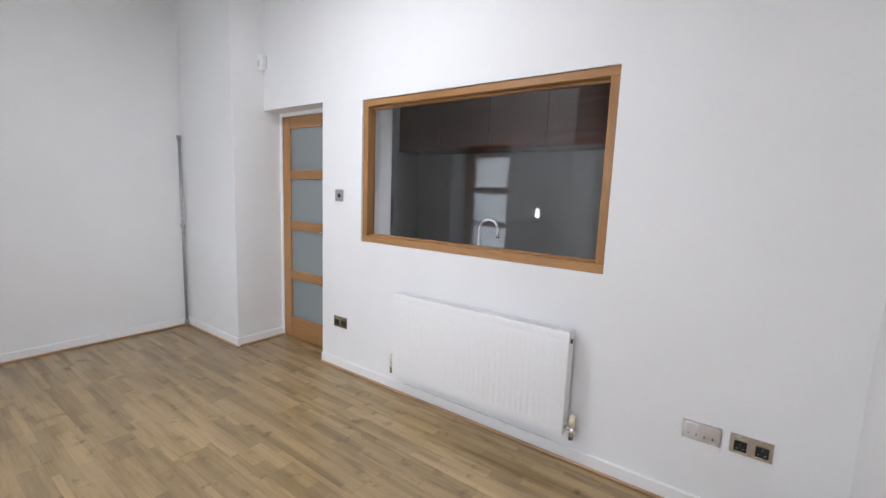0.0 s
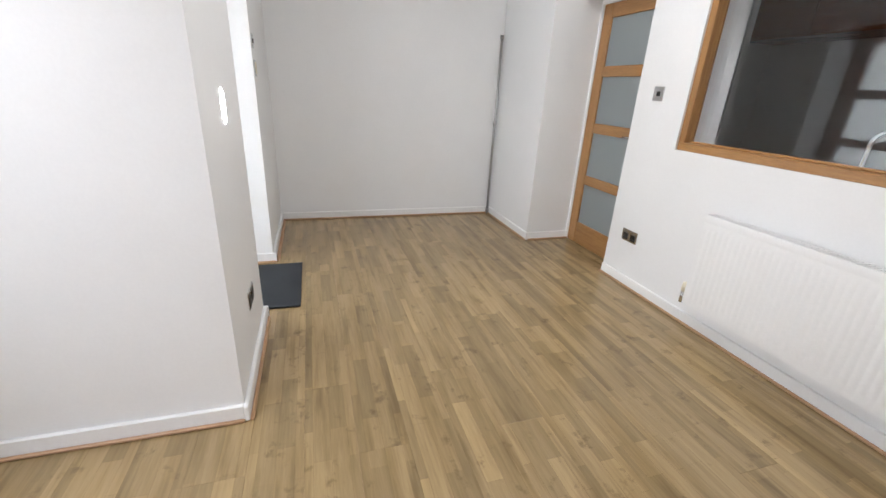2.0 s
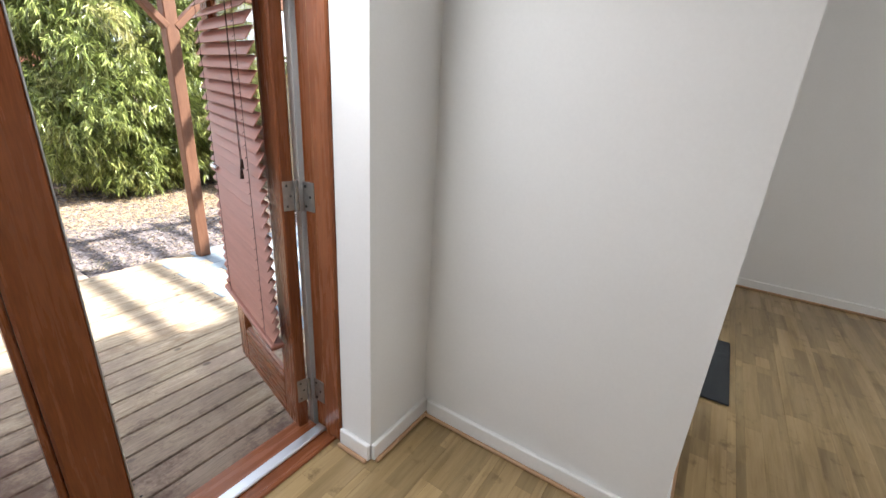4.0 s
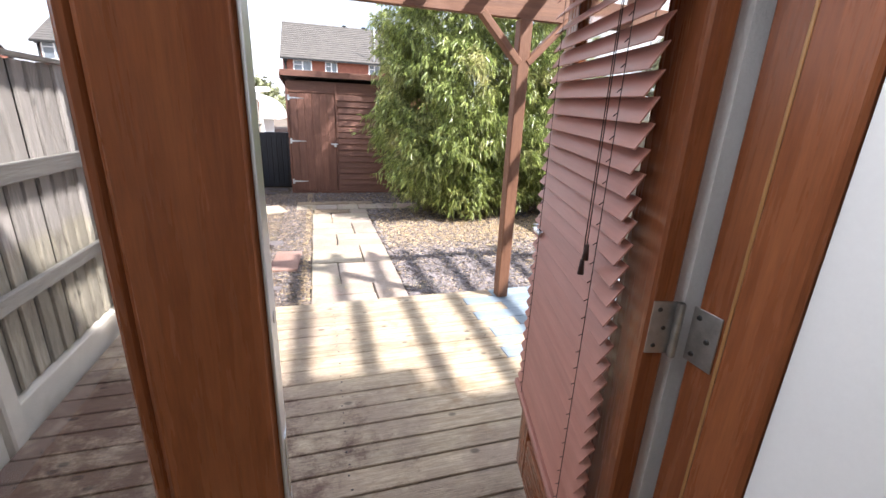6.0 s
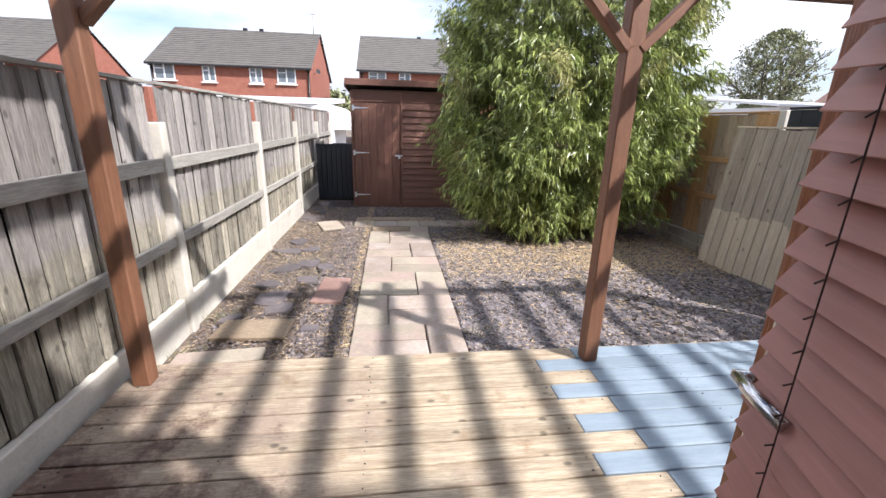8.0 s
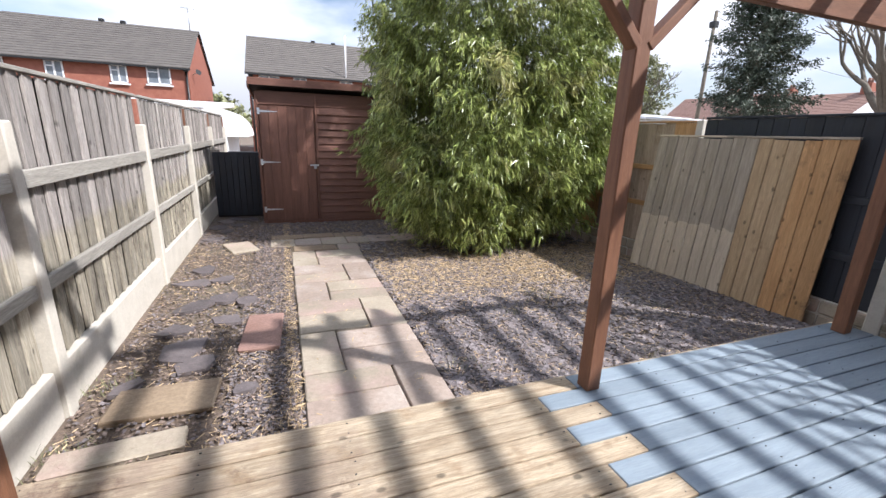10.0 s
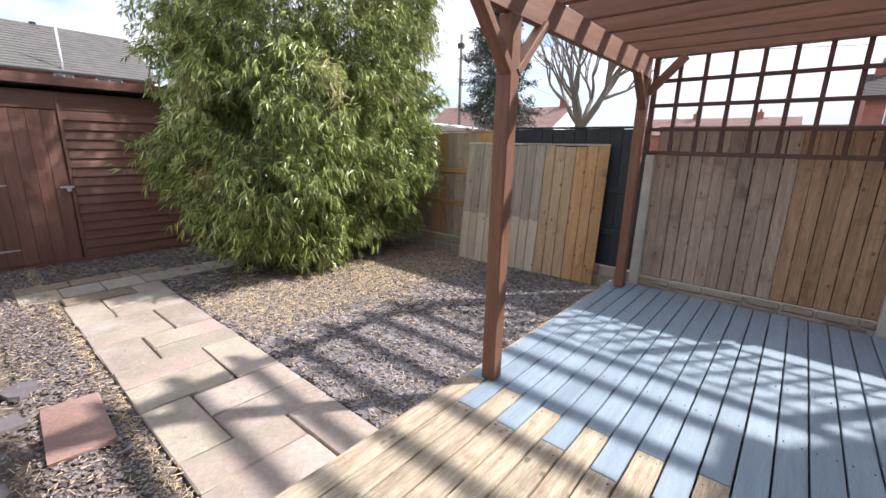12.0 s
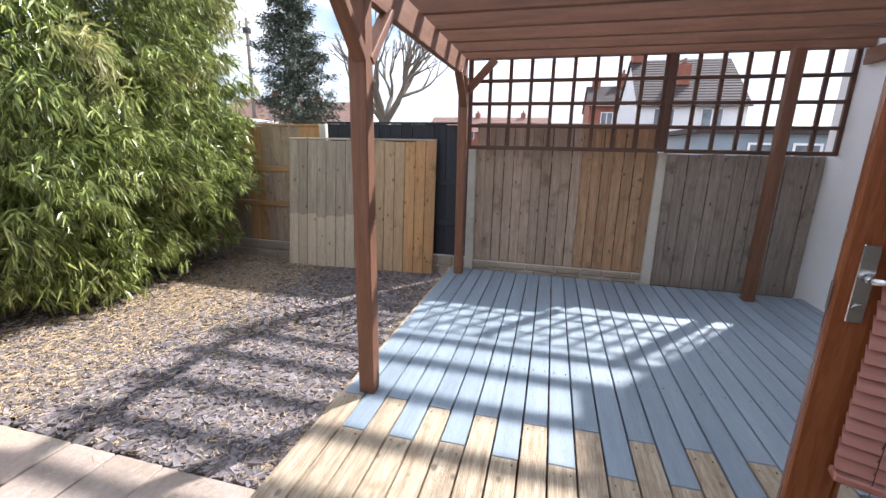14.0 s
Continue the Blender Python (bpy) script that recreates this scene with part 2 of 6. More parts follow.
soil = surf("dark_soil", (0.125, 0.092, 0.07), (0.22, 0.165, 0.125), 0.95, 3.0, fine=45, bump=1.0, rand=0.0, grit=0.5, stain=(0.20, 0.165, 0.115), stain_scale=0.9, stain_at=0.56)
slate = surf("purple_grey_slate", (0.127, 0.109, 0.11), (0.24, 0.21, 0.208), 0.75, 20, fine=80, bump=0.2, rand=0.5, per="island")
slate_flat = surf("broken_slate", (0.1, 0.085, 0.085), (0.165, 0.14, 0.138), 0.65, 8, fine=50, bump=0.3, rand=0.2)
chip_brown = surf("brown_stone_chip", (0.15, 0.112, 0.09), (0.275, 0.21, 0.172), 0.8, 20, fine=80, bump=0.2, rand=0.5, per="island")
straw = surf("dry_straw", (0.44, 0.31, 0.17), (0.60, 0.46, 0.28), 0.8, 20, bump=0.0, rand=0.35, per="island")
brick_red = surf("red_brick", (0.275, 0.095, 0.062), (0.355, 0.14, 0.094), 0.85, 3, fine=30, bump=0.2, rand=0.03, grit=0.2)
roof_grey = surf("grey_concrete_tile", (0.082, 0.073, 0.065), (0.125, 0.112, 0.099), 0.8, 2, fine=20, bump=0.3, rand=0.08)
roof_red = surf("red_clay_tile", (0.235, 0.135, 0.105), (0.31, 0.19, 0.15), 0.8, 2, fine=20, bump=0.3, rand=0.08)
felt = surf("dark_roofing_felt", (0.05, 0.04, 0.04), (0.085, 0.065, 0.06), 0.9, 8, fine=90, bump=0.4, rand=0.0)
upvc = surf("white_plastic", (0.80, 0.81, 0.82), (0.84, 0.85, 0.86), 0.35, 5, bump=0.0, rand=0.02, grit=0.02)
cream = surf("cream_plastic", (0.66, 0.60, 0.45), (0.72, 0.66, 0.51), 0.4, 5, bump=0.0, rand=0.02, grit=0.02)
chrome = surf("brushed_chrome", (0.62, 0.62, 0.62), (0.72, 0.72, 0.72), 0.22, 20, (1, 12, 12), bump=0.02, rand=0.02, grit=0.05, metal=1.0)
steel_dull = surf("dull_galvanised_steel", (0.42, 0.42, 0.42), (0.55, 0.55, 0.54), 0.42, 30, bump=0.05, rand=0.05, grit=0.15, metal=1.0)
aluminium = surf("aluminium_strip", (0.62, 0.66, 0.70), (0.68, 0.72, 0.76), 0.42, 1, (1, 6, 6), bump=0.0, rand=0.0, grit=0.03, metal=1.0)
dark_plastic = surf("black_plastic", (0.012, 0.012, 0.012), (0.02, 0.02, 0.02), 0.4, 10, bump=0.02, rand=0.0)
mat_grey = surf("charcoal_doormat", (0.022, 0.027, 0.033), (0.04, 0.046, 0.053), 0.95, 5, fine=260, bump=0.7, rand=0.0, grit=0.4)
blind_brown = surf("mahogany_blind_slat", (0.33, 0.132, 0.095), (0.41, 0.18, 0.138), 0.42, 6, GRAIN, fine=30, bump=0.03, rand=0.05, grit=0.08)
cord_brown = surf("brown_cord", (0.045, 0.02, 0.016), (0.06, 0.03, 0.025), 0.8, 20, bump=0.0, rand=0.0)
cane = surf("bamboo_cane", (0.15, 0.15, 0.05), (0.26, 0.25, 0.10), 0.5, 5, bump=0.05, rand=0.2, per="island")
bamboo_leaf = surf("bamboo_leaf", (0.115, 0.165, 0.036), (0.43, 0.475, 0.15), 0.32, 2.2, bump=0.0, rand=0.62, grit=0.1, per="island", thin=0.2, stain=(0.42, 0.395, 0.16), stain_scale=1.4, stain_at=0.6)
conifer_leaf = surf("dark_conifer_foliage", (0.05, 0.07, 0.048), (0.085, 0.11, 0.07), 0.6, 2, bump=0.0, rand=0.4, per="island")
spring_leaf = surf("pale_spring_foliage", (0.16, 0.17, 0.075), (0.23, 0.24, 0.12), 0.6, 2, bump=0.0, rand=0.35, per="island")
bark = surf("grey_bark", (0.13, 0.11, 0.085), (0.22, 0.19, 0.15), 0.9, 6, (3, 3, 0.8), fine=40, bump=0.6, rand=0.0)
kitchen_grey = surf("grey_kitchen_paint", (0.60, 0.60, 0.585), (0.66, 0.66, 0.645), 0.6, 2, bump=0.02, rand=0.0, grit=0.03)
clear_glass = glass("clear_glass")
frost_glass = glass("frosted_glass", 0.55, (0.42, 0.47, 0.48), 0.45)
obscure_glass = glass("obscured_daylight_glass", 0.6, (0.9, 0.93, 0.92), 0.9)
dark_glass = surf("far_window_glass", (0.10, 0.12, 0.14), (0.24, 0.27, 0.30), 0.08, 1.5, bump=0.0, rand=0.3, grit=0.1)


def laminate():
    """Wood-effect laminate: each board carries three printed strips of staggered staves."""
    m = surf("wood_effect_laminate", (0.27, 0.188, 0.09), (0.415, 0.298, 0.152), 0.22, 2.0, (0.5, 7, 7), fine=13, bump=0.012, rand=0.06, grit=0.14,
             stain=(0.16, 0.108, 0.055), stain_scale=11.0, stain_at=0.67)
    n, l = m.node_tree.nodes, m.node_tree.links
    b = n["Principled BSDF"]
    src = b.inputs["Base Color"].links[0].from_socket
    tc = n.new("ShaderNodeTexCoord")
    info = n.new("ShaderNodeObjectInfo")
    add = n.new("ShaderNodeVectorMath")
    comb = n.new("ShaderNodeCombineXYZ")
    mul = n.new("ShaderNodeMath")
    mul.operation = "MULTIPLY"
    mul.inputs[1].default_value = 40.0
    l.new(info.outputs["Random"], mul.inputs[0])
    l.new(mul.outputs[0], comb.inputs["X"])
    l.new(tc.outputs["Object"], add.inputs[0])
    l.new(comb.outputs[0], add.inputs[1])
    br = n.new("ShaderNodeTexBrick")
    br.offset, br.offset_frequency = 0.37, 2
    br.inputs["Scale"].default_value = 1.0
    br.inputs["Mortar Size"].default_value = 0.0008
    br.inputs["Brick Width"].default_value, br.inputs["Row Height"].default_value = 0.40, 0.064
    br.inputs["Color1"].default_value, br.inputs["Color2"].default_value = (0.77, 0.765, 0.76, 1), (1.13, 1.11, 1.07, 1)
    br.inputs["Mortar"].default_value = (0.80, 0.77, 0.74, 1)
    l.new(add.outputs[0], br.inputs["Vector"])
    mx = n.new("ShaderNodeMix")
    mx.data_type, mx.blend_type = "RGBA", "MULTIPLY"
    mx.inputs["Factor"].default_value = 1.0
    l.new(src, mx.inputs["A"])
    l.new(br.outputs["Color"], mx.inputs["B"])
    # dark heartwood streaks along the grain
    long_ = n.new("ShaderNodeMapping")
    long_.inputs["Scale"].default_value = (0.9, 8, 8)
    l.new(add.outputs[0], long_.inputs["Vector"])
    heart = n.new("ShaderNodeTexNoise")
    heart.inputs["Scale"].default_value, heart.inputs["Detail"].default_value = 2.4, 6.0
    l.new(long_.outputs[0], heart.inputs["Vector"])
    tone = n.new("ShaderNodeValToRGB")
    e = tone.color_ramp.elements
    e[0].position, e[1].position, e[0].color, e[1].color = 0.54, 0.76, (1, 1, 1, 1), (0.62, 0.60, 0.57, 1)
    l.new(heart.outputs["Fac"], tone.inputs["Fac"])
    my = n.new("ShaderNodeMix")
    my.data_type, my.blend_type = "RGBA", "MULTIPLY"
    my.inputs["Factor"].default_value = 1.0
    l.new(mx.outputs["Result"], my.inputs["A"])
    l.new(tone.outputs["Color"], my.inputs["B"])
    l.new(my.outputs["Result"], b.inputs["Base Color"])
    return m


floor_laminate = laminate()


# ---- building helpers ----
def thing(name, at, label, category, group="", kind=""):
    ob = new(name)
    ob.empty_display_size = 0.1
    ob.matrix_basis = Matrix.Translation(at)
    return tagged(ob, label, category, group, kind)


def hang(ob, parent):
    """Makes ob a part of parent; ob keeps its place in the world."""
    ob.parent = parent
    ob.matrix_parent_inverse = rest(parent).inverted()
    return ob


def rest(ob):
    """The world pose of ob before the scene is evaluated."""
    if ob.parent is None:
        return ob.matrix_basis.copy()
    return rest(ob.parent) @ ob.matrix_parent_inverse @ ob.matrix_basis


def part(name, bm, material, parent=None, label=""):
    me = bpy.data.meshes.new(name)
    bm.to_mesh(me)
    bm.free()
    me.materials.append(material)
    ob = new(name, me)
    if parent is not None:
        hang(ob, parent)
    return tagged(ob, label)


def solo(name, bm, material, label, category, group="", kind=""):
    return tagged(part(name, bm, material), label, category, group, kind)


def box(bm, x0, x1, y0, y1, z0, z1, c=0.0, m=None):
    """A box with its edges chamfered by c, turned by m."""
    lo, hi = (x0, y0, z0), (x1, y1, z1)
    if c <= 0:
        vs = [bm.verts.new((( x0, x1)[i], (y0, y1)[j], (z0, z1)[k])) for i in (0, 1) for j in (0, 1) for k in (0, 1)]
        for f in ((0, 1, 3, 2), (4, 6, 7, 5), (0, 4, 5, 1), (2, 3, 7, 6), (0, 2, 6, 4), (1, 5, 7, 3)):
            bm.faces.new([vs[i] for i in f])
    else:
        v = {}
        for i in (0, 1):
            for j in (0, 1):
                for k in (0, 1):
                    s = (i, j, k)
                    for a in range(3):
                        p = [(hi[d] - c if s[d] else lo[d] + c) if d != a else (hi[d] if s[d] else lo[d]) for d in range(3)]
                        v[s, a] = bm.verts.new(p)
        fs = []
        for a in range(3):
            b, d = (a + 1) % 3, (a + 2) % 3
            for side in (0, 1):
                ring = []
                for q, r in ((0, 0), (1, 0), (1, 1), (0, 1)):
                    s = [0, 0, 0]
                    s[a], s[b], s[d] = side, q, r
                    ring.append(v[tuple(s), a])
                fs.append(ring if side else ring[::-1])
            for q in (0, 1):
                for r in (0, 1):
                    s0, s1 = [0, 0, 0], [0, 0, 0]
                    s0[b], s0[d], s1[b], s1[d], s1[a] = q, r, q, r, 1
                    quad = [v[tuple(s0), b], v[tuple(s1), b], v[tuple(s1), d], v[tuple(s0), d]]
                    fs.append(quad if q == r else quad[::-1])
        for i in (0, 1):
            for j in (0, 1):
                for k in (0, 1):
                    s = (i, j, k)
                    tri = [v[s, 0], v[s, 1], v[s, 2]]
                    fs.append(tri if (i + j + k) % 2 else tri[::-1])
        for f in fs:
            bm.faces.new(f)
        vs = list(v.values())
    if m is not None:
        for q in vs:
            q.co = m @ q.co
    return vs


def cyl(bm, p0, p1, r0, r1=None, seg=12, caps=True):
    r1 = r0 if r1 is None else r1
    p0, p1 = Vector(p0), Vector(p1)
    q = (p1 - p0).to_track_quat("Z", "Y")
    rings = []
    for p, r in ((p0, r0), (p1, r1)):
        rings.append([bm.verts.new(p + q @ Vector((r * math.cos(2 * math.pi * i / seg), r * math.sin(2 * math.pi * i / seg), 0))) for i in range(seg)])
    for i in range(seg):
        f = bm.faces.new((rings[0][i], rings[0][(i + 1) % seg], rings[1][(i + 1) % seg], rings[1][i]))
        f.smooth = True
    if caps:
        bm.faces.new(rings[0][::-1])
        bm.faces.new(rings[1])


def pipe(bm, pts, r, seg=10):
    """A tube along a line of points."""
    pts = [Vector(p) for p in pts]
    last = None
    for i, p in enumerate(pts):
        d = (pts[min(i + 1, len(pts) - 1)] - pts[max(i - 1, 0)]).normalized()
        q = d.to_track_quat("Z", "Y")
        ring = [bm.verts.new(p + q @ Vector((r * math.cos(2 * math.pi * k / seg), r * math.sin(2 * math.pi * k / seg), 0))) for k in range(seg)]
        if last:
            o = min(range(seg), key=lambda s: (ring[s].co - last[0].co).length)
            ring = ring[o:] + ring[:o]
            for k in range(seg):
                f = bm.faces.new((last[k], last[(k + 1) % seg], ring[(k + 1) % seg], ring[k]))
                f.smooth = True
        else:
            bm.faces.new(ring[::-1])
        last = ring
    bm.faces.new(last)


BEAMS = {}


def beam_mesh(length, w, h, c, material):
    key = (round(length, 3), round(w, 4), round(h, 4), c, material.name)
    if key not in BEAMS:
        bm = bmesh.new()
        box(bm, -length / 2, length / 2, -w / 2, w / 2, -h / 2, h / 2, c)
        me = bpy.data.meshes.new("timber")
        bm.to_mesh(me)
        bm.free()
        me.materials.append(material)
        BEAMS[key] = me
    return BEAMS[key]


def beam(name, p0, p1, w, h, material, parent=None, side=None, c=0.003, label=""):
    """A piece of timber from p0 to p1: w across (along side), h the other way. Its own x runs along it."""
    p0, p1 = Vector(p0), Vector(p1)
    ax = (p1 - p0).normalized()
    if side is None:
        side = Vector((0, 0, 1)).cross(ax) if abs(ax.z) < 0.99 else Vector((1, 0, 0))
    side = Vector(side)
    side = (side - ax * side.dot(ax)).normalized()
    up = ax.cross(side)
    rot = Matrix((ax, side, up)).transposed().to_4x4()
    ob = new(name, beam_mesh((p1 - p0).length, w, h, c, material))
    ob.matrix_basis = Matrix.Translation((p0 + p1) / 2) @ rot
    if parent is not None:
        hang(ob, parent)
    return tagged(ob, label)


def block(name, x0, x1, y0, y1, z0, z1, material, parent=None, c=0.003, label=""):
    bm = bmesh.new()
    box(bm, x0, x1, y0, y1, z0, z1, c)
    return part(name, bm, material, parent, label)


def scatter(name, verts, faces, material, parent=None, label="", smooth=False):
    me = bpy.data.meshes.new(name)
    me.from_pydata(verts, [], faces)
    me.materials.append(material)
    ob = new(name, me)
    if parent is not None:
        hang(ob, parent)
    return tagged(ob, label)


rng = np.random.default_rng(7)

# ---- the room: shell ----
CEIL = 3.0
DECK, GROUND = -0.081, -0.216


def shell(name, boxes, material, label, category="wall"):
    bm = bmesh.new()
    for b in boxes:
        box(bm, *b)
    return solo(name, bm, material, label, category, kind="structure")


shell("wall_north", [(-2.59, -2.17, 2.045, 2.345, 0, CEIL), (-0.508, 0.737, 2.045, 2.345, 0, CEIL), (-2.17, -0.508, 2.045, 2.345, 0, 0.995),
                     (-2.17, -0.508, 2.045, 2.345, 1.96, CEIL), (-3.355, -2.59, 2.045, 2.345, 1.985, CEIL)], paint_white, "white painted wall with an internal window")
shell("chimney_breast", [(-4.27, -3.355, 1.775, 2.345, 0, CEIL)], paint_white, "white painted projecting chimney breast")
shell("wall_west", [(-4.57, -4.27, -0.67, 2.345, 0, CEIL)], paint_white, "plain white painted wall")
shell("wall_east", [(0.437, 0.737, -1.68, 2.045, 0, CEIL)], paint_white, "plain white painted wall")
shell("wall_south", [(-4.27, -3.21, -0.66, -0.41, 0, CEIL), (-3.21, -2.36, -1.0, -0.41, 2.02, CEIL), (-2.36, -1.85, -1.0, -0.40, 0, CEIL), (-3.45, -3.21, -1.0, -0.66, 0, CEIL),
                     (-1.85, -1.57, -1.335, -0.40, 0, CEIL)], paint_white, "white painted wall with a side doorway")
shell("wall_garden", [(-1.85, -1.29, -1.67, -1.335, 0, CEIL), (-1.29, -1.235, -1.484, -1.335, 0, CEIL)], paint_white, "white painted wall beside the garden doors")
shell("wall_garden_return", [(0.12, 0.437, -1.67, -1.335, 0, CEIL)], paint_white, "narrow white painted wall beside the garden doors")
shell("lintel", [(-1.235, 0.12, -1.67, -1.335, 2.02, CEIL)], paint_white, "white painted wall above the garden doors")
shell("exterior_render", [(-4.74, -3.48, -0.69, -0.664, DECK - 0.2, 2.98), (-3.48, -3.454, -1.03, -0.69, DECK - 0.2, 2.98), (-3.454, -3.21, -1.03, -1.004, DECK - 0.2, 2.98), (-2.36, -1.88, -1.03, -1.004, DECK - 0.2, 2.98), (-3.21, -2.36, -1.03, -1.004, 2.02, 2.98),
                          (-1.88, -1.854, -1.70, -1.004, DECK - 0.2, 2.98), (-1.854, -1.252, -1.70, -1.674, DECK - 0.2, 2.98), (-1.30, 0.12, -1.70, -1.674, 2.02, 2.98),
                          (0.12, 0.74, -1.70, -1.674, DECK - 0.2, 2.98), (-4.74, -4.714, -0.664, 5.6, DECK - 0.2, 2.98)], render_white, "white rendered outside face of the house")
shell("foundation", [(-4.55, 0.73, -0.66, 5.5, -0.35, -0.03), (-1.84, 0.73, -1.66, -0.66, -0.35, -0.03), (-3.44, -1.84, -0.99, -0.66, -0.35, -0.03)], concrete, "concrete base under the floor", "base")
shell("ceiling", [(-4.57, 0.737, -0.66, 5.6, CEIL, CEIL + 0.12), (-1.85, 0.737, -1.67, -0.66, CEIL, CEIL + 0.12), (-3.45, -1.85, -1.0, -0.66, CEIL, CEIL + 0.12)], ceiling_white, "plain white ceiling", "ceiling")
shell("roof_edge", [(-4.80, 0.9, -0.80, 5.7, CEIL + 0.124, CEIL + 0.2), (-2.0, 0.9, -1.80, -0.80, CEIL + 0.124, CEIL + 0.2), (-3.55, -2.0, -1.1, -0.80, CEIL + 0.124, CEIL + 0.2)], felt, "dark felted flat roof edge", "roof")

# floor boards along x
floor_base = solo("floor", (lambda b: (box(b, -4.27, 0.437, -0.66, 2.345, -0.03, -0.006), box(b, -1.85, 0.437, -1.53, -0.66, -0.03, -0.006), box(b, -3.21, -2.36, -1.0, -0.66, -0.03, -0.006), b)[3])(bmesh.new()),
                  beading, "wood-effect laminate floor in long boards", "floor", kind="structure")

# skirting with a strip of beading in front: start, end, the way it faces
SKIRT = [((-2.585, 2.045), (0.437, 2.045), (0, -1)), ((0.437, 2.02), (0.437, -1.335), (-1, 0)), ((-4.27, 1.75), (-4.27, -0.385), (1, 0)),
         ((-4.27, 1.775), (-3.33, 1.775), (0, -1)), ((-3.355, 1.775), (-3.355, 2.2), (1, 0)), ((-4.245, -0.41), (-3.21, -0.41), (0, 1)),
         ((-3.21, -0.385), (-3.21, -0.745), (1, 0)), ((-2.36, -0.745), (-2.36, -0.375), (-1, 0)), ((-2.36, -0.40), (-1.545, -0.40), (0, 1)), ((-1.57, -0.40), (-1.57, -1.31), (1, 0)),
         ((-1.57, -1.335), (-1.235, -1.335), (0, 1)), ((-1.235, -1.335), (-1.235, -1.482), (1, 0)), ((0.12, -1.335), (0.437, -1.335), (0, 1))]
for (xa, ya), (xb, yb), (nx, ny) in SKIRT:
    sk = thing("baseboard", (xa, ya, 0), "white painted skirting with beech beading below", "baseboard", kind="structure")
    o = 0.009
    beam("board", (xa + nx * o, ya + ny * o, 0.037), (xb + nx * o, yb + ny * o, 0.037), 0.018, 0.072, gloss_white, sk, c=0.004)
    o = 0.026
    beam("bead", (xa + nx * o, ya + ny * o, 0.008), (xb + nx * o, yb + ny * o, 0.008), 0.015, 0.016, beading, sk, c=0.005)


# ---- the internal window and the kitchen behind it ----
def frame_of(parent, x0, x1, y0, y1, z0, z1, w, material, c=0.004):
    """Four mitre-less members round an opening in a wall along x."""
    yc, d = (y0 + y1) / 2, y1 - y0
    beam("frame_bottom", (x0, yc, z0 + w / 2), (x1, yc, z0 + w / 2), d, w, material, parent, c=c)
    beam("frame_top", (x0, yc, z1 - w / 2), (x1, yc, z1 - w / 2), d, w, material, parent, c=c)
    beam("frame_side", (x0 + w / 2, yc, z0 + w), (x0 + w / 2, yc, z1 - w), d, w, material, parent, (0, 1, 0), c)
    beam("frame_side", (x1 - w / 2, yc, z0 + w), (x1 - w / 2, yc, z1 - w), d, w, material, parent, (0, 1, 0), c)


win = thing("window_1", (-1.34, 2.1, 0.995), "oak framed internal window looking into the kitchen", "window", kind="structure")
frame_of(win, -2.17, -0.508, 2.055, 2.135, 0.995, 1.96, 0.045, oak)
for zz, nm in ((1.046, "bead_bottom"), (1.909, "bead_top")):
    beam(nm, (-2.12, 2.112, zz), (-0.558, 2.112, zz), 0.03, 0.012, oak, win, c=0.004)
pane = block("pane", -2.124, -0.554, 2.118, 2.124, 1.041, 1.914, clear_glass, win, 0)
pane.visible_shadow = False

shell("kitchen_walls", [(-4.57, -4.3, 2.345, 5.6, 0, CEIL), (0.437, 0.737, 2.345, 5.6, 0, CEIL), (-4.3, 0.437, 5.3, 5.6, 0, CEIL)], kitchen_grey, "grey painted kitchen walls")
shell("kitchen_floor", [(-4.3, 0.437, 2.345, 5.3, -0.03, 0)], mat_grey, "dark kitchen floor", "floor")
shell("kitchen_partition", [(-2.52, -2.40, 2.35, 2.6, 0, CEIL)], paint_white, "short white partition wall in the kitchen")
worktop = solo("kitchen_worktop", (lambda b: (box(b, -2.39, 0.43, 2.36, 2.95, 0.87, 0.91, 0.004), b)[1])(bmesh.new()), slate_flat, "dark grey kitchen worktop under the internal window", "worktop")
base_unit = thing("kitchen_base_unit", (-1.0, 2.65, 0), "grey kitchen base unit under the worktop", "cabinet")
block("body", -2.38, 0.42, 2.37, 2.9, 0.1, 0.868, kitchen_grey, base_unit)
block("plinth", -2.36, 0.40, 2.39, 2.84, 0.0, 0.098, dark_plastic, base_unit)
for i in range(4):
    block("door", -2.37 + i * 0.7, -1.69 + i * 0.7, 2.902, 2.92, 0.11, 0.86, kitchen_grey, base_unit)
cupboard = thing("wall_cupboard", (-1.0, 5.1, 1.75), "reddish brown wooden wall cupboard in the dark kitchen", "cabinet")
block("body", -4.28, 0.40, 4.75, 5.298, 1.95, 2.75, hardwood, cupboard)
for i in range(6):
    block("door", -4.27 + i * 0.778, -3.50 + i * 0.778, 4.728, 4.748, 1.96, 2.74, hardwood, cupboard)
tap = thing("kitchen_tap", (-1.45, 2.47, 0.91), "chrome swan-neck mixer tap on the kitchen worktop", "tap")
bm = bmesh.new()
pipe(bm, [(-1.45, 2.47, 0.93)] + [(-1.45, 2.47, 0.95 + 0.05 * i) for i in range(4)] +
     [(-1.45 + 0.07 - 0.07 * math.cos(a), 2.47, 1.12 + 0.07 * math.sin(a)) for a in [math.pi * k / 10 for k in range(11)]] + [(-1.31, 2.47, 1.07)], 0.011)
part("spout", bm, chrome, tap)
bm = bmesh.new()
cyl(bm, (-1.45, 2.47, 0.911), (-1.45, 2.47, 0.96), 0.025, 0.018, 16)
part("body", bm, chrome, tap)
bm = bmesh.new()
cyl(bm, (-1.45, 2.48, 0.945), (-1.45, 2.56, 0.965), 0.006, 0.004, 8)
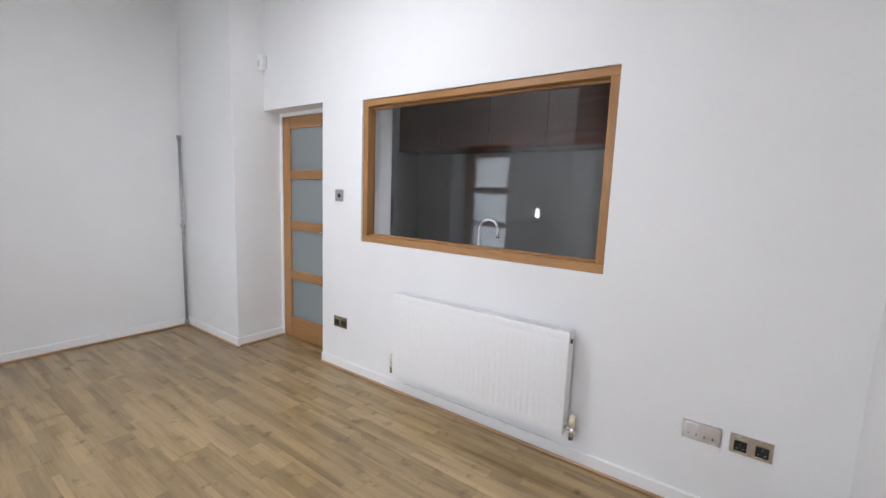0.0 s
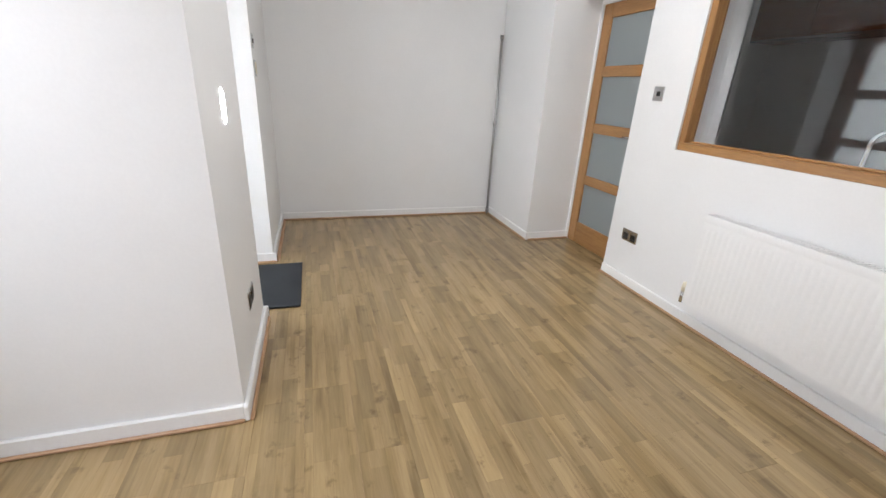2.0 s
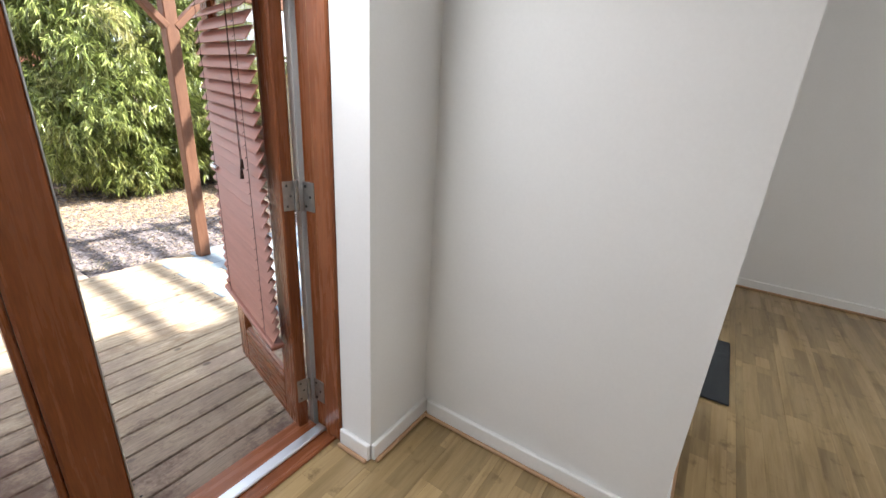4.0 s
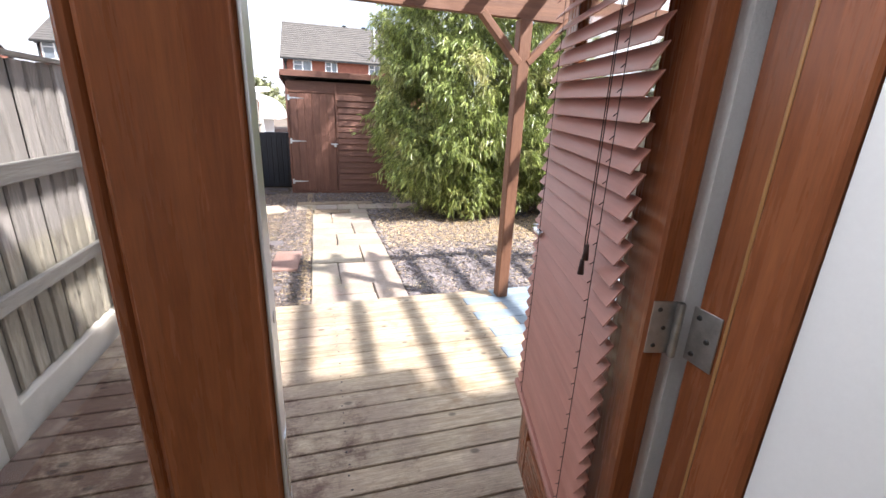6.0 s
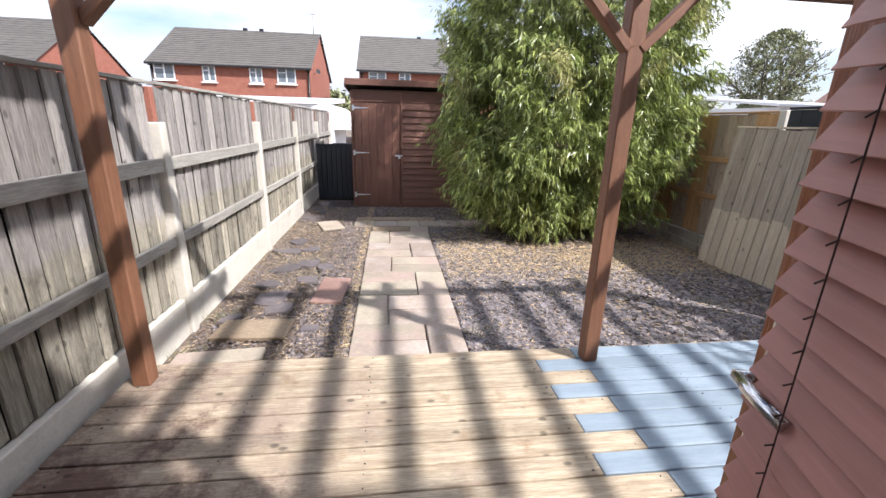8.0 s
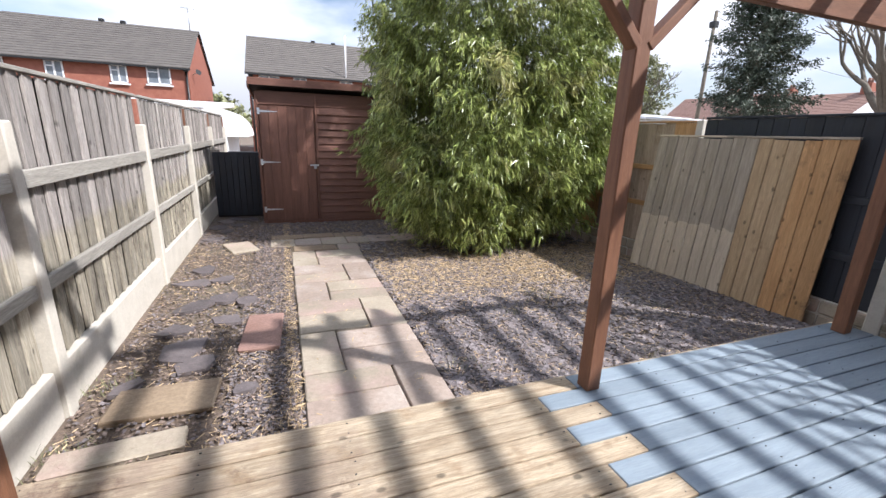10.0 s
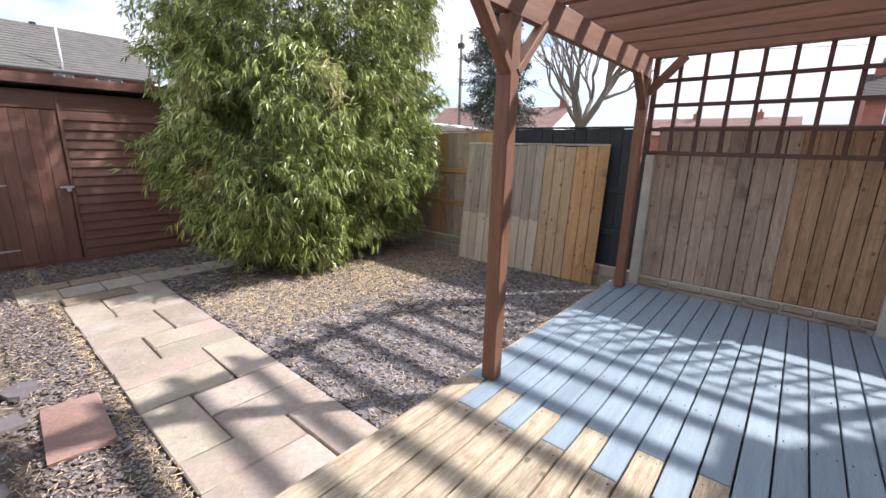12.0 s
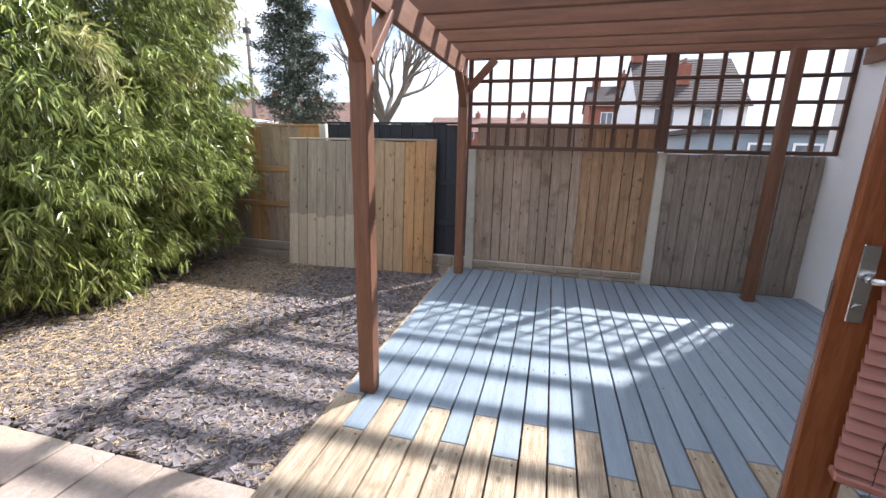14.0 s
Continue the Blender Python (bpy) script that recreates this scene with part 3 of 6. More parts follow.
part("lever", bm, chrome, tap)

# ---- doors of the room ----
shell("door_lining", [(-3.355, -3.325, 2.19, 2.345, 0, 1.985), (-2.62, -2.59, 2.19, 2.345, 0, 1.985), (-3.325, -2.62, 2.19, 2.345, 1.955, 1.985)],
      gloss_white, "white painted door lining", "trim")
d1 = thing("door_1", (-2.97, 2.23, 0), "closed oak door with four frosted glass panes", "door", kind="structure")
X0, X1 = -3.322, -2.623
for xs, nm in ((X0, "stile"), (X1 - 0.105, "stile")):
    beam(nm, (xs + 0.0525, 2.215, 0.008), (xs + 0.0525, 2.215, 1.952), 0.04, 0.105, oak, d1, (0, 1, 0))
rails = [(0.008, 0.20), (0.545, 0.625), (0.985, 1.065), (1.425, 1.505), (1.85, 1.952)]
for za, zb in rails:
    beam("rail", (X0 + 0.106, 2.215, (za + zb) / 2), (X1 - 0.106, 2.215, (za + zb) / 2), 0.036, zb - za, oak, d1)
for (_, za), (zb, _) in zip(rails[:-1], rails[1:]):
    p = block("pane", X0 + 0.105, X1 - 0.105, 2.211, 2.219, za, zb, frost_glass, d1, 0)
bm = bmesh.new()
box(bm, -2.692, -2.655, 2.187, 2.194, 0.90, 1.06, 0.003)
cyl(bm, (-2.673, 2.187, 1.0), (-2.673, 2.15, 1.0), 0.008)
pipe(bm, [(-2.673, 2.15, 1.0), (-2.72, 2.147, 1.0), (-2.78, 2.152, 0.998)], 0.008)
part("door_handle", bm, chrome, d1, "brushed steel lever handle on a plate")
shell("hall_behind_door", [(-3.5, -2.5, 2.75, 2.8, 0, 2.1)], kitchen_grey, "dim grey wall behind the frosted door")

d2 = thing("door_2", (-2.785, -0.78, 0), "closed brown wooden side door with obscured glass panes", "door", kind="structure")
frame_of(d2, -3.21, -2.36, -0.81, -0.75, 0.0, 2.02, 0.045, hardwood)
for xs in (-3.163, -2.487):
    beam("stile", (xs + 0.04, -0.782, 0.047), (xs + 0.04, -0.782, 1.973), 0.042, 0.08, hardwood, d2, (0, 1, 0))
rails2 = [(0.047, 0.20), (0.53, 0.61), (0.93, 1.00), (1.38, 1.46), (1.86, 1.973)]
for za, zb in rails2:
    beam("rail", (-3.082, -0.782, (za + zb) / 2), (-2.488, -0.782, (za + zb) / 2), 0.038, zb - za, hardwood, d2)
for (_, za), (zb, _) in zip(rails2[:-1], rails2[1:]):
    p = block("pane", -3.083, -2.487, -0.786, -0.779, za, zb, obscure_glass, d2, 0)
    p.visible_shadow = False

# ---- garden doors ----
jamb = thing("door_frame", (-0.55, -1.6, 0), "red-brown hardwood frame of the garden doors", "door frame", kind="structure")
beam("jamb", (-1.264, -1.562, 0.0), (-1.264, -1.562, 1.965), 0.04, 0.154, hardwood, jamb, (1, 0, 0))
beam("jamb", (0.099, -1.585, 0.0), (0.099, -1.585, 1.965), 0.04, 0.156, hardwood, jamb, (1, 0, 0))
beam("head", (-1.235, -1.596, 1.992), (0.12, -1.596, 1.992), 0.13, 0.054, hardwood, jamb)
beam("sill", (-1.235, -1.625, -0.022), (0.065, -1.625, -0.022), 0.19, 0.045, hardwood, jamb)
beam("stop", (-1.235, -1.529, 0.0), (-1.235, -1.529, 1.965), 0.018, 0.086, hardwood, jamb, (1, 0, 0), 0.006)
beam("draught_bead", (-1.241, -1.579, 0.0), (-1.241, -1.579, 1.965), 0.007, 0.008, oak, jamb, (1, 0, 0), 0.002)
beam("weather_bar", (-1.235, -1.60, 0.008), (0.065, -1.60, 0.008), 0.045, 0.016, aluminium, jamb, c=0.005, label="aluminium threshold strip")
beam("edging", (-1.235, -1.522, 0.004), (0.065, -1.522, 0.004), 0.022, 0.012, hardwood, jamb, c=0.004)


def garden_leaf(name, label, m, blind):
    """A glazed leaf: its own x runs from the hinge to the meeting edge, its own +y is the room side."""
    W, H = (0.685, 1.945) if blind else (0.648, 1.945)
    d = new(name)
    d.matrix_basis = m
    tagged(d, label, "door", kind="structure")

    def put(nm, bm, material, lab=""):
        ob = part(nm, bm, material, None, lab)
        ob.parent = d
        return ob

    def bar(nm, x0, x1, z0, z1, material=hardwood, y0=-0.022, y1=0.022, c=0.005):
        bm = bmesh.new()
        if z1 - z0 > x1 - x0:
            box(bm, z0, z1, y0, y1, x0, x1, c)
            ob = put(nm, bm, material)
            ob.matrix_basis = Matrix(((0, 0, 1, 0), (0, 1, 0, 0), (1, 0, 0, 0), (0, 0, 0, 1))) @ pose(0, 0, 0)
            ob.data.flip_normals()
        else:
            box(bm, x0, x1, y0, y1, z0, z1, c)
            ob = put(nm, bm, material)
        return ob

    bar("stile", 0.0, 0.12, 0.004, H)
    bar("stile", W - 0.105, W, 0.004, H)
    bar("bottom_rail", 0.121, W - 0.106, 0.004, 0.195)
    bar("top_rail", 0.121, W - 0.106, H - 0.095, H)
    for x0, x1, z0, z1 in ((0.121, 0.135, 0.196, H - 0.096), (W - 0.12, W - 0.106, 0.196, H - 0.096), (0.136, W - 0.121, 0.196, 0.21), (0.136, W - 0.121, H - 0.11, H - 0.096)):
        bar("glazing_bead", x0, x1, z0, z1, hardwood, -0.016, 0.016, 0.004)
    bm = bmesh.new()
    box(bm, 0.125, W - 0.11, -0.007, 0.007, 0.2, H - 0.1)
    put("pane", bm, clear_glass).visible_shadow = False
    for z in (0.185, 0.97, 1.76):
        bm = bmesh.new()
        for za, zb, rr in ((-0.052, 0.052, 0.0058), (-0.05, -0.018, 0.0072), (-0.016, 0.016, 0.0072), (0.018, 0.05, 0.0072)):     # pin and knuckles
            cyl(bm, (-0.012, -0.026, z + za), (-0.012, -0.026, z + zb), rr, seg=14, caps=False)
        box(bm, -0.0035, -0.0008, -0.026, 0.017, z - 0.05, z + 0.05)
        hinge = put("hinge", bm, steel_dull, "dull steel butt hinge")
        for dz in (-0.035, 0.0, 0.035):
            bm = bmesh.new()
            cyl(bm, (-0.0035, 0.004 - 0.012 * (dz == 0), z + dz), (-0.0055, 0.004 - 0.012 * (dz == 0), z + dz), 0.0045, 0.003, 10)
            screw = part("screw", bm, dark_plastic)
            screw.parent = hinge
    if blind:
        bm = bmesh.new()
        box(bm, W - 0.066, W - 0.03, 0.0225, 0.029, 0.86, 1.07, 0.002)
        cyl(bm, (W - 0.048, 0.029, 0.985), (W - 0.048, 0.07, 0.985), 0.009)
        pipe(bm, [(W - 0.048, 0.066, 0.985), (W - 0.09, 0.072, 0.987), (W - 0.15, 0.066, 0.983)], 0.009)
        cyl(bm, (W - 0.048, 0.029, 0.90), (W - 0.048, 0.034, 0.90), 0.012)
        put("handle", bm, chrome, "chrome lever handle")
    for z in (0.30, 0.72, 1.10, 1.55):
        bm = bmesh.new()
        cyl(bm, (W + 0.0036, 0, z), (W + 0.0045, 0, z), 0.006, seg=10)
        put("screw", bm, steel_dull)
    bm = bmesh.new()
    box(bm, W + 0.0036, W + 0.005, -0.008, 0.008, 0.88, 0.96)
    put("lock_plate", bm, chrome)
    if not blind:
        bm = bmesh.new()
        box(bm, W + 0.0005, W + 0.0035, -0.0215, 0.0215, 0.01, H - 0.01, 0.001)
        put("meeting_strip", bm, aluminium, "pale grey metal meeting strip")
    return d


LEAF = Matrix.Translation((-1.201, -1.672, -0.015)) @ pose(0, 0, 0, 0, 0, -104.3)
leaf_open = garden_leaf("door_3", "open red-brown garden door with clear glass and a blind", LEAF, True)
leaf_shut = garden_leaf("door_4", "closed red-brown garden door with clear glass", Matrix.Translation((0.062, -1.550, 0.0)) @ Matrix.Diagonal((-1, 1, 1, 1)), False)

# the flaps of the hinges that are screwed to the frame
for z in (0.17, 0.955, 1.745):
    flap = block("hinge_flap", -1.2435, -1.2405, -1.644, -1.590, z - 0.05, z + 0.05, steel_dull, jamb, 0.0008, "dull steel hinge flap on the frame")
    for dy, dz in ((0.014, 0.034), (0.036, 0.0), (0.014, -0.034)):
        bm = bmesh.new()
        cyl(bm, (-1.2405, -1.644 + dy, z + dz), (-1.2375, -1.644 + dy, z + dz), 0.005, 0.0035, 10)
        part("screw", bm, dark_plastic, flap)


def venetian_blind(base, x0, x1, z0, z1, off):
    """Wooden slats almost closed, two ladders, lift cords with tassels; x along the door, y out of it."""
    b = new("venetian_blind")
    b.matrix_basis = base
    tagged(b, "mahogany wooden venetian blind hanging closed on the open garden door", "blind")

    def put(nm, bm, material, lab=""):
        ob = part(nm, bm, material, None, lab)
        ob.parent = b
        return ob

    def sag(z):
        """The blind hangs askew: the further down, the more it drops on the hinge side."""
        turn = -5.5 * (z1 - z) / (z1 - z0)
        c = Vector(((x0 + x1) / 2, off, z))
        return Matrix.Translation(c) @ pose(0, 0, 0, 0, turn, 0) @ Matrix.Translation(-c)

    bm = bmesh.new()
    box(bm, x0 - 0.01, x1 + 0.01, off - 0.03, off + 0.03, z1, z1 + 0.055, 0.004)
    put("head_rail", bm, blind_brown)
    bm = bmesh.new()
    box(bm, x0, x1, off - 0.025, off + 0.025, z0 - 0.012, z0 + 0.012, 0.005)
    put("bottom_rail", bm, blind_brown).matrix_basis = sag(z0)
    n = int((z1 - z0 - 0.03) / 0.0405)
    bm = bmesh.new()
    box(bm, x0, x1, -0.025, 0.025, -0.0014, 0.0014, 0.0006)
    slat = bpy.data.meshes.new("slat")
    bm.to_mesh(slat)
    bm.free()
    slat.materials.append(blind_brown)
    for i in range(n):
        ob = new("slat", slat)
        tilt = 58 + rng.uniform(-1.5, 1.5) + (-14 if i > n - 9 else 0)
        ob.matrix_basis = sag(z0 + 0.045 + i * 0.0405) @ Matrix.Translation((0, off, z0 + 0.045 + i * 0.0405)) @ pose(0, 0, 0, -tilt, 0, rng.uniform(-0.2, 0.2))
        ob.parent = b
    for xc in (x0 + 0.075, x1 - 0.08):
        bm = bmesh.new()
        cyl(bm, (xc, off + 0.019, z0), (xc, off + 0.019, z1), 0.0010, seg=5)
        cyl(bm, (xc, off - 0.019, z0), (xc, off - 0.019, z1), 0.0010, seg=5)
        for i in range(n):
            z = z0 + 0.045 + i * 0.0405
            cyl(bm, (xc, off + 0.018, z - 0.012), (xc + 0.006, off + 0.024, z - 0.02), 0.0011, seg=5)
        put("ladder_cord", bm, cord_brown)
    for k, (dx, zb) in enumerate(((0.0, 1.045), (0.012, 1.01))):
        bm = bmesh.new()
        pipe(bm, [(x0 + 0.085 + dx * 0.4, off + 0.032, z1), (x0 + 0.085 + dx * 0.7, off + 0.035, (z1 + zb) / 2), (x0 + 0.085 + dx, off + 0.034, zb + 0.03)], 0.0012, 5)
        cord = put("lift_cord", bm, cord_brown)
        bm = bmesh.new()
        cyl(bm, (x0 + 0.085 + dx, off + 0.034, zb + 0.032), (x0 + 0.085 + dx, off + 0.034, zb), 0.0042, 0.0068, 12)
        put("tassel", bm, cord_brown, "turned wooden cord tassel")
    return b


venetian_blind(LEAF, 0.052, 0.61, 0.405, 1.86, 0.058)

# ---- room fittings ----
def radiator(x0, x1, yw, z0, z1):
    r = thing("radiator", ((x0 + x1) / 2, yw, z0), "white ribbed panel radiator on the wall under the internal window", "radiator")
    yf, yb = yw - 0.10, yw - 0.03
    bm = bmesh.new()
    n = int((x1 - x0 - 0.06) / 0.0333)
    prof = [(x0, 0.0), (x0 + 0.02, 0.0)]
    for i in range(n):
        s = x0 + 0.03 + i * 0.0333
        prof += [(s, 0.0), (s + 0.007, 0.0038), (s + 0.02, 0.0038), (s + 0.027, 0.0)]
    prof += [(x1 - 0.02, 0.0), (x1, 0.0)]
    zs = [(z0, 0), (z0 + 0.045, 0), (z0 + 0.06, 1), (z1 - 0.085, 1), (z1 - 0.07, 0), (z1 - 0.045, 0), (z1 - 0.042, -0.35), (z1 - 0.036, 0), (z1 - 0.004, 0), (z1, -0.6)]
    grid = [[bm.verts.new((x, yf - d * k if k >= 0 else yf - 0.0035 * k, z)) for x, d in prof] for z, k in zs]
    for a, b2 in zip(grid[:-1], grid[1:]):
        for i in range(len(prof) - 1):
            bm.faces.new((a[i], a[i + 1], b2[i + 1], b2[i])).smooth = True
    part("front_panel", bm, gloss_white, r)
    block("back_panel", x0 + 0.01, x1 - 0.01, yb, yb + 0.012, z0 + 0.01, z1 - 0.02, gloss_white, r)
    for xs in (x0, x1 - 0.004):
        block("side_cover", xs, xs + 0.004, yf + 0.003, yb + 0.01, z0 + 0.005, z1, gloss_white, r, 0.001)
    bm = bmesh.new()
    box(bm, x0 + 0.004, x1 - 0.004, yf + 0.003, yf + 0.010, z1 - 0.004, z1)
    box(bm, x0 + 0.004, x1 - 0.004, yb - 0.002, yb + 0.008, z1 - 0.004, z1)
    for i in range(int((x1 - x0) / 0.018)):
        s = x0 + 0.008 + i * 0.018
        box(bm, s, s + 0.007, yf + 0.010, yb - 0.002, z1 - 0.004, z1 - 0.001)
    part("top_grille", bm, gloss_white, r)
    for xs in (x0 + 0.15, x1 - 0.15):
        block("bracket", xs - 0.015, xs + 0.015, yb + 0.012, yw, z0 + 0.08, z1 - 0.1, steel_dull, r)
    for xs, sgn in ((x0, -1), (x1, 1)):
        bm = bmesh.new()
        xv = xs + sgn * 0.035
        cyl(bm, (xs, yf + 0.035, z0 + 0.035), (xv, yf + 0.035, z0 + 0.035), 0.011)
        cyl(bm, (xv, yf + 0.035, z0 - 0.02), (xv, yf + 0.035, z0 + 0.05), 0.013)
        v = part("valve", bm, chrome, r, "chrome radiator valve")
        bm = bmesh.new()
        cyl(bm, (xv, yf + 0.035, z0 - 0.012), (xv, yw, z0 - 0.012), 0.007)
        part("tail_pipe", bm, gloss_white, v, "white painted pipe tail")
        bm = bmesh.new()
        cyl(bm, (xv, yf + 0.035, z0 + 0.05), (xv, yf + 0.035, z0 + 0.105), 0.016, 0.014, 16)
        part("valve_cap", bm, cream, v, "cream valve cap")
    bm = bmesh.new()
    cyl(bm, (x1, yf + 0.035, z1 - 0.05), (x1 + 0.006, yf + 0.035, z1 - 0.05), 0.012)
    part("plug", bm, dark_plastic, r)


radiator(-1.757, -0.612, 2.045, 0.172, 0.706)


def plate(name, cx, cz, w, h, wall, way, label, category, marks):
    """A brushed metal plate on a wall: wall is its fixed coordinate, way (axis, sign) where it faces."""
    axis, s = way
    t = thing(name, (cx, wall, cz) if axis == "y" else (wall, cx, cz), label, category)

    def slab(nm, u0, u1, z0, z1, d0, d1, material, c=0.0015):
        a, b2 = sorted((wall + s * d0, wall + s * d1))
        if axis == "y":
            return block(nm, cx + u0, cx + u1, a, b2, cz + z0, cz + z1, material, t, c)
        return block(nm, a, b2, cx + u0, cx + u1, cz + z0, cz + z1, material, t, c)

    slab("face_plate", -w / 2, w / 2, -h / 2, h / 2, 0.0, 0.006, chrome, 0.002)
    for nm, u0, u1, z0, z1, mat_ in marks:
        slab(nm, u0, u1, z0, z1, 0.0062, 0.0095 if nm != "slot" else 0.0068, mat_, 0.0004)
    return t


def socket_marks():
    ms = []
    for sg in (-1, 1):
        c = 0.036 * sg
        ms.append(("insert", c - 0.022, c + 0.022, -0.028, 0.016, dark_plastic))
        ms.append(("rocker", c - 0.018, c - 0.004, 0.019, 0.034, chrome))
        for du, dz, ww, hh in ((0, 0.004, 0.004, 0.009), (-0.011, -0.016, 0.008, 0.005), (0.011, -0.016, 0.008, 0.005)):
            ms.append(("pin_cover", c + du - ww / 2, c + du + ww / 2, dz - hh / 2, dz + hh / 2, upvc))
    return ms


plate("wall_socket", -2.377, 0.36, 0.146, 0.086, 2.045, ("y", -1), "double socket with a brushed steel plate and black insert", "socket", socket_marks())
plate("wall_socket", -0.04, 0.367, 0.146, 0.086, 2.045, ("y", -1), "double socket with a brushed steel plate beside the radiator", "socket",
      [("insert", -0.06, -0.012, -0.03, 0.03, chrome), ("rocker", 0.02, 0.034, 0.012, 0.03, chrome), ("rocker", 0.045, 0.059, 0.012, 0.03, chrome)] +
      [("pin_cover", -0.05 + k * 0.03, -0.044 + k * 0.03, -0.02, -0.01, dark_plastic) for k in range(4)])
plate("wall_socket", 0.135, 0.367, 0.146, 0.086, 2.045, ("y", -1), "double socket with a brushed steel plate and dark insert", "socket", socket_marks())
plate("light_switch", -2.397, 1.31, 0.086, 0.086, 2.045, ("y", -1), "brushed steel light switch beside the oak door", "switch", [("rocker", -0.012, 0.012, -0.014, 0.014, dark_plastic)])
plate("wall_socket", -2.0, 0.33, 0.146, 0.086, -0.40, ("y", 1), "steel double socket low on the pier", "socket", socket_marks())
plate("light_switch", -3.29, 1.50, 0.086, 0.086, -0.41, ("y", 1), "grey steel switch beside the side door", "switch", [("rocker", -0.012, 0.012, -0.014, 0.014, dark_plastic)])
plate("thermostat", -3.29, 1.34, 0.085, 0.10, -0.41, ("y", 1), "cream plastic thermostat below the switch", "thermostat", [("dial", -0.03, 0.03, -0.035, 0.035, cream), ])

lamp = thing("wall_light", (-2.0, -0.40, 1.17), "lit slim oval wall light on the white pier", "lamp")
bm = bmesh.new()
rings = []
for d, s in ((0.0, 1.0), (0.003, 1.0), (0.006, 0.85), (0.007, 0.4)):
    rings.append([bm.verts.new((-1.955 + 0.024 * s * math.cos(2 * math.pi * i / 24), -0.40 + d, 1.17 + 0.066 * s * math.sin(2 * math.pi * i / 24))) for i in range(24)])
for a, b2 in zip(rings[:-1], rings[1:]):
    for i in range(24):
        bm.faces.new((a[i], b2[i], b2[(i + 1) % 24], a[(i + 1) % 24])).smooth = True
bm.faces.new(rings[-1])
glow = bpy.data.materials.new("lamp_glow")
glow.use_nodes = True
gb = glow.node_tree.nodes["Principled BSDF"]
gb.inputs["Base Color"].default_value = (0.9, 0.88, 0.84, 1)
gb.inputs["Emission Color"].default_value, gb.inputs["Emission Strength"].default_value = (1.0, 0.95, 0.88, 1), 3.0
part("diffuser", bm, glow, lamp)

sensor = thing("alarm_sensor", (-3.34, 2.02, 2.36), "small white alarm sensor in the corner above the oak door", "sensor")
bm = bmesh.new()
box(bm, -3.352, -3.29, 1.985, 2.043, 2.30, 2.42, 0.012)
part("casing", bm, upvc, sensor)
block("lens", -3.336, -3.306, 1.981, 1.986, 2.32, 2.37, cream, sensor, 0.002)

conduit = thing("corner_conduit", (-4.235, 1.745, 0), "grey metal pipe standing in the corner", "pipe")
bm = bmesh.new()
cyl(bm, (-4.237, 1.742, 0.0), (-4.237, 1.742, 1.77), 0.012, seg=14)
part("tube", bm, steel_dull, conduit)
for z in (0.02, 0.95, 1.75):
    bm = bmesh.new()
    cyl(bm, (-4.237, 1.742, z), (-4.237, 1.742, z + 0.035), 0.019, seg=14)
    part("collar", bm, steel_dull, conduit)

doormat = solo("doormat", (lambda b: (box(b, -3.13, -2.455, -0.535, -0.205, 0.001, 0.013, 0.004), b)[1])(bmesh.new()), mat_grey, "charcoal ribbed doormat at the side door", "doormat")

# invented fitting round the fill lamp, with a glowing disc below
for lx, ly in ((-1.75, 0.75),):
    fit_ = thing("fill_light_fitting", (lx, ly, CEIL), "round white lit fitting on the ceiling, added as fill light", "ceiling light")
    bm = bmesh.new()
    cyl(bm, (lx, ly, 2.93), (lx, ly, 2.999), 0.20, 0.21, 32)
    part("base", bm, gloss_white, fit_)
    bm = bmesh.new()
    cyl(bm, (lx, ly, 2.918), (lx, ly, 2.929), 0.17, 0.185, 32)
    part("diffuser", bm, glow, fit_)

# ---- deck ----
deck = thing("deck", (-2.0, -2.6, DECK), "timber deck, bare boards beside blue painted ones", "deck", kind="structure")
PITCH = 0.1247


def deck_rows():
    k, y = 0, -4.135
    while y < -0.72:
        yield k, y + PITCH / 2
        y += PITCH
        k += 1


for k, yc in deck_rows():
    right = -4.56
    left = 0.60 if yc < -1.72 else (-1.885 if yc < -1.05 else -3.49)
    seam = (-1.965 if k % 2 == 0 else -1.705) + rng.uniform(-0.02, 0.02)
    w, h, z = PITCH - 0.009, 0.03, DECK - 0.015
    z += rng.uniform(-0.0012, 0.0012)
    if yc < -1.72:
        beam("bare_board", (left, yc, z), (seam + 0.002, yc, z), w, h, deck_bare, deck)
        beam("blue_board", (seam - 0.002, yc, z), (right, yc, z), w, h, deck_blue, deck)
    else:
        beam("blue_board", (left, yc, z), (right, yc, z), w, h, deck_blue, deck)
for xj in (0.5, -0.1, -0.7, -1.3, -1.9, -2.5, -3.1, -3.7, -4.3):
    beam("joist", (xj, -4.11, DECK - 0.083), (xj, -1.73, DECK - 0.083), 0.045, 0.10, deck_worn, deck)
beam("fascia", (0.59, -4.149, DECK - 0.075), (-4.56, -4.149, DECK - 0.075), 0.022, 0.12, deck_bare, deck)
# screw heads at the board ends
bm = bmesh.new()
for k, yc in deck_rows():
    if yc > -1.72:
        continue
    seam = -1.965 if k % 2 == 0 else -1.705
    for xs in (seam + 0.05, -0.7, -0.1, 0.5, -2.5, -3.1, -3.7, -4.3):
        for dy in (-0.035, 0.035):
            cyl(bm, (xs + rng.uniform(-0.01, 0.01), yc + dy, DECK + 0.0002), (xs, yc + dy, DECK + 0.0016), 0.0035, 0.003, 6)
tagged(part("screw_heads", bm, dark_plastic, deck), kind="stuff")

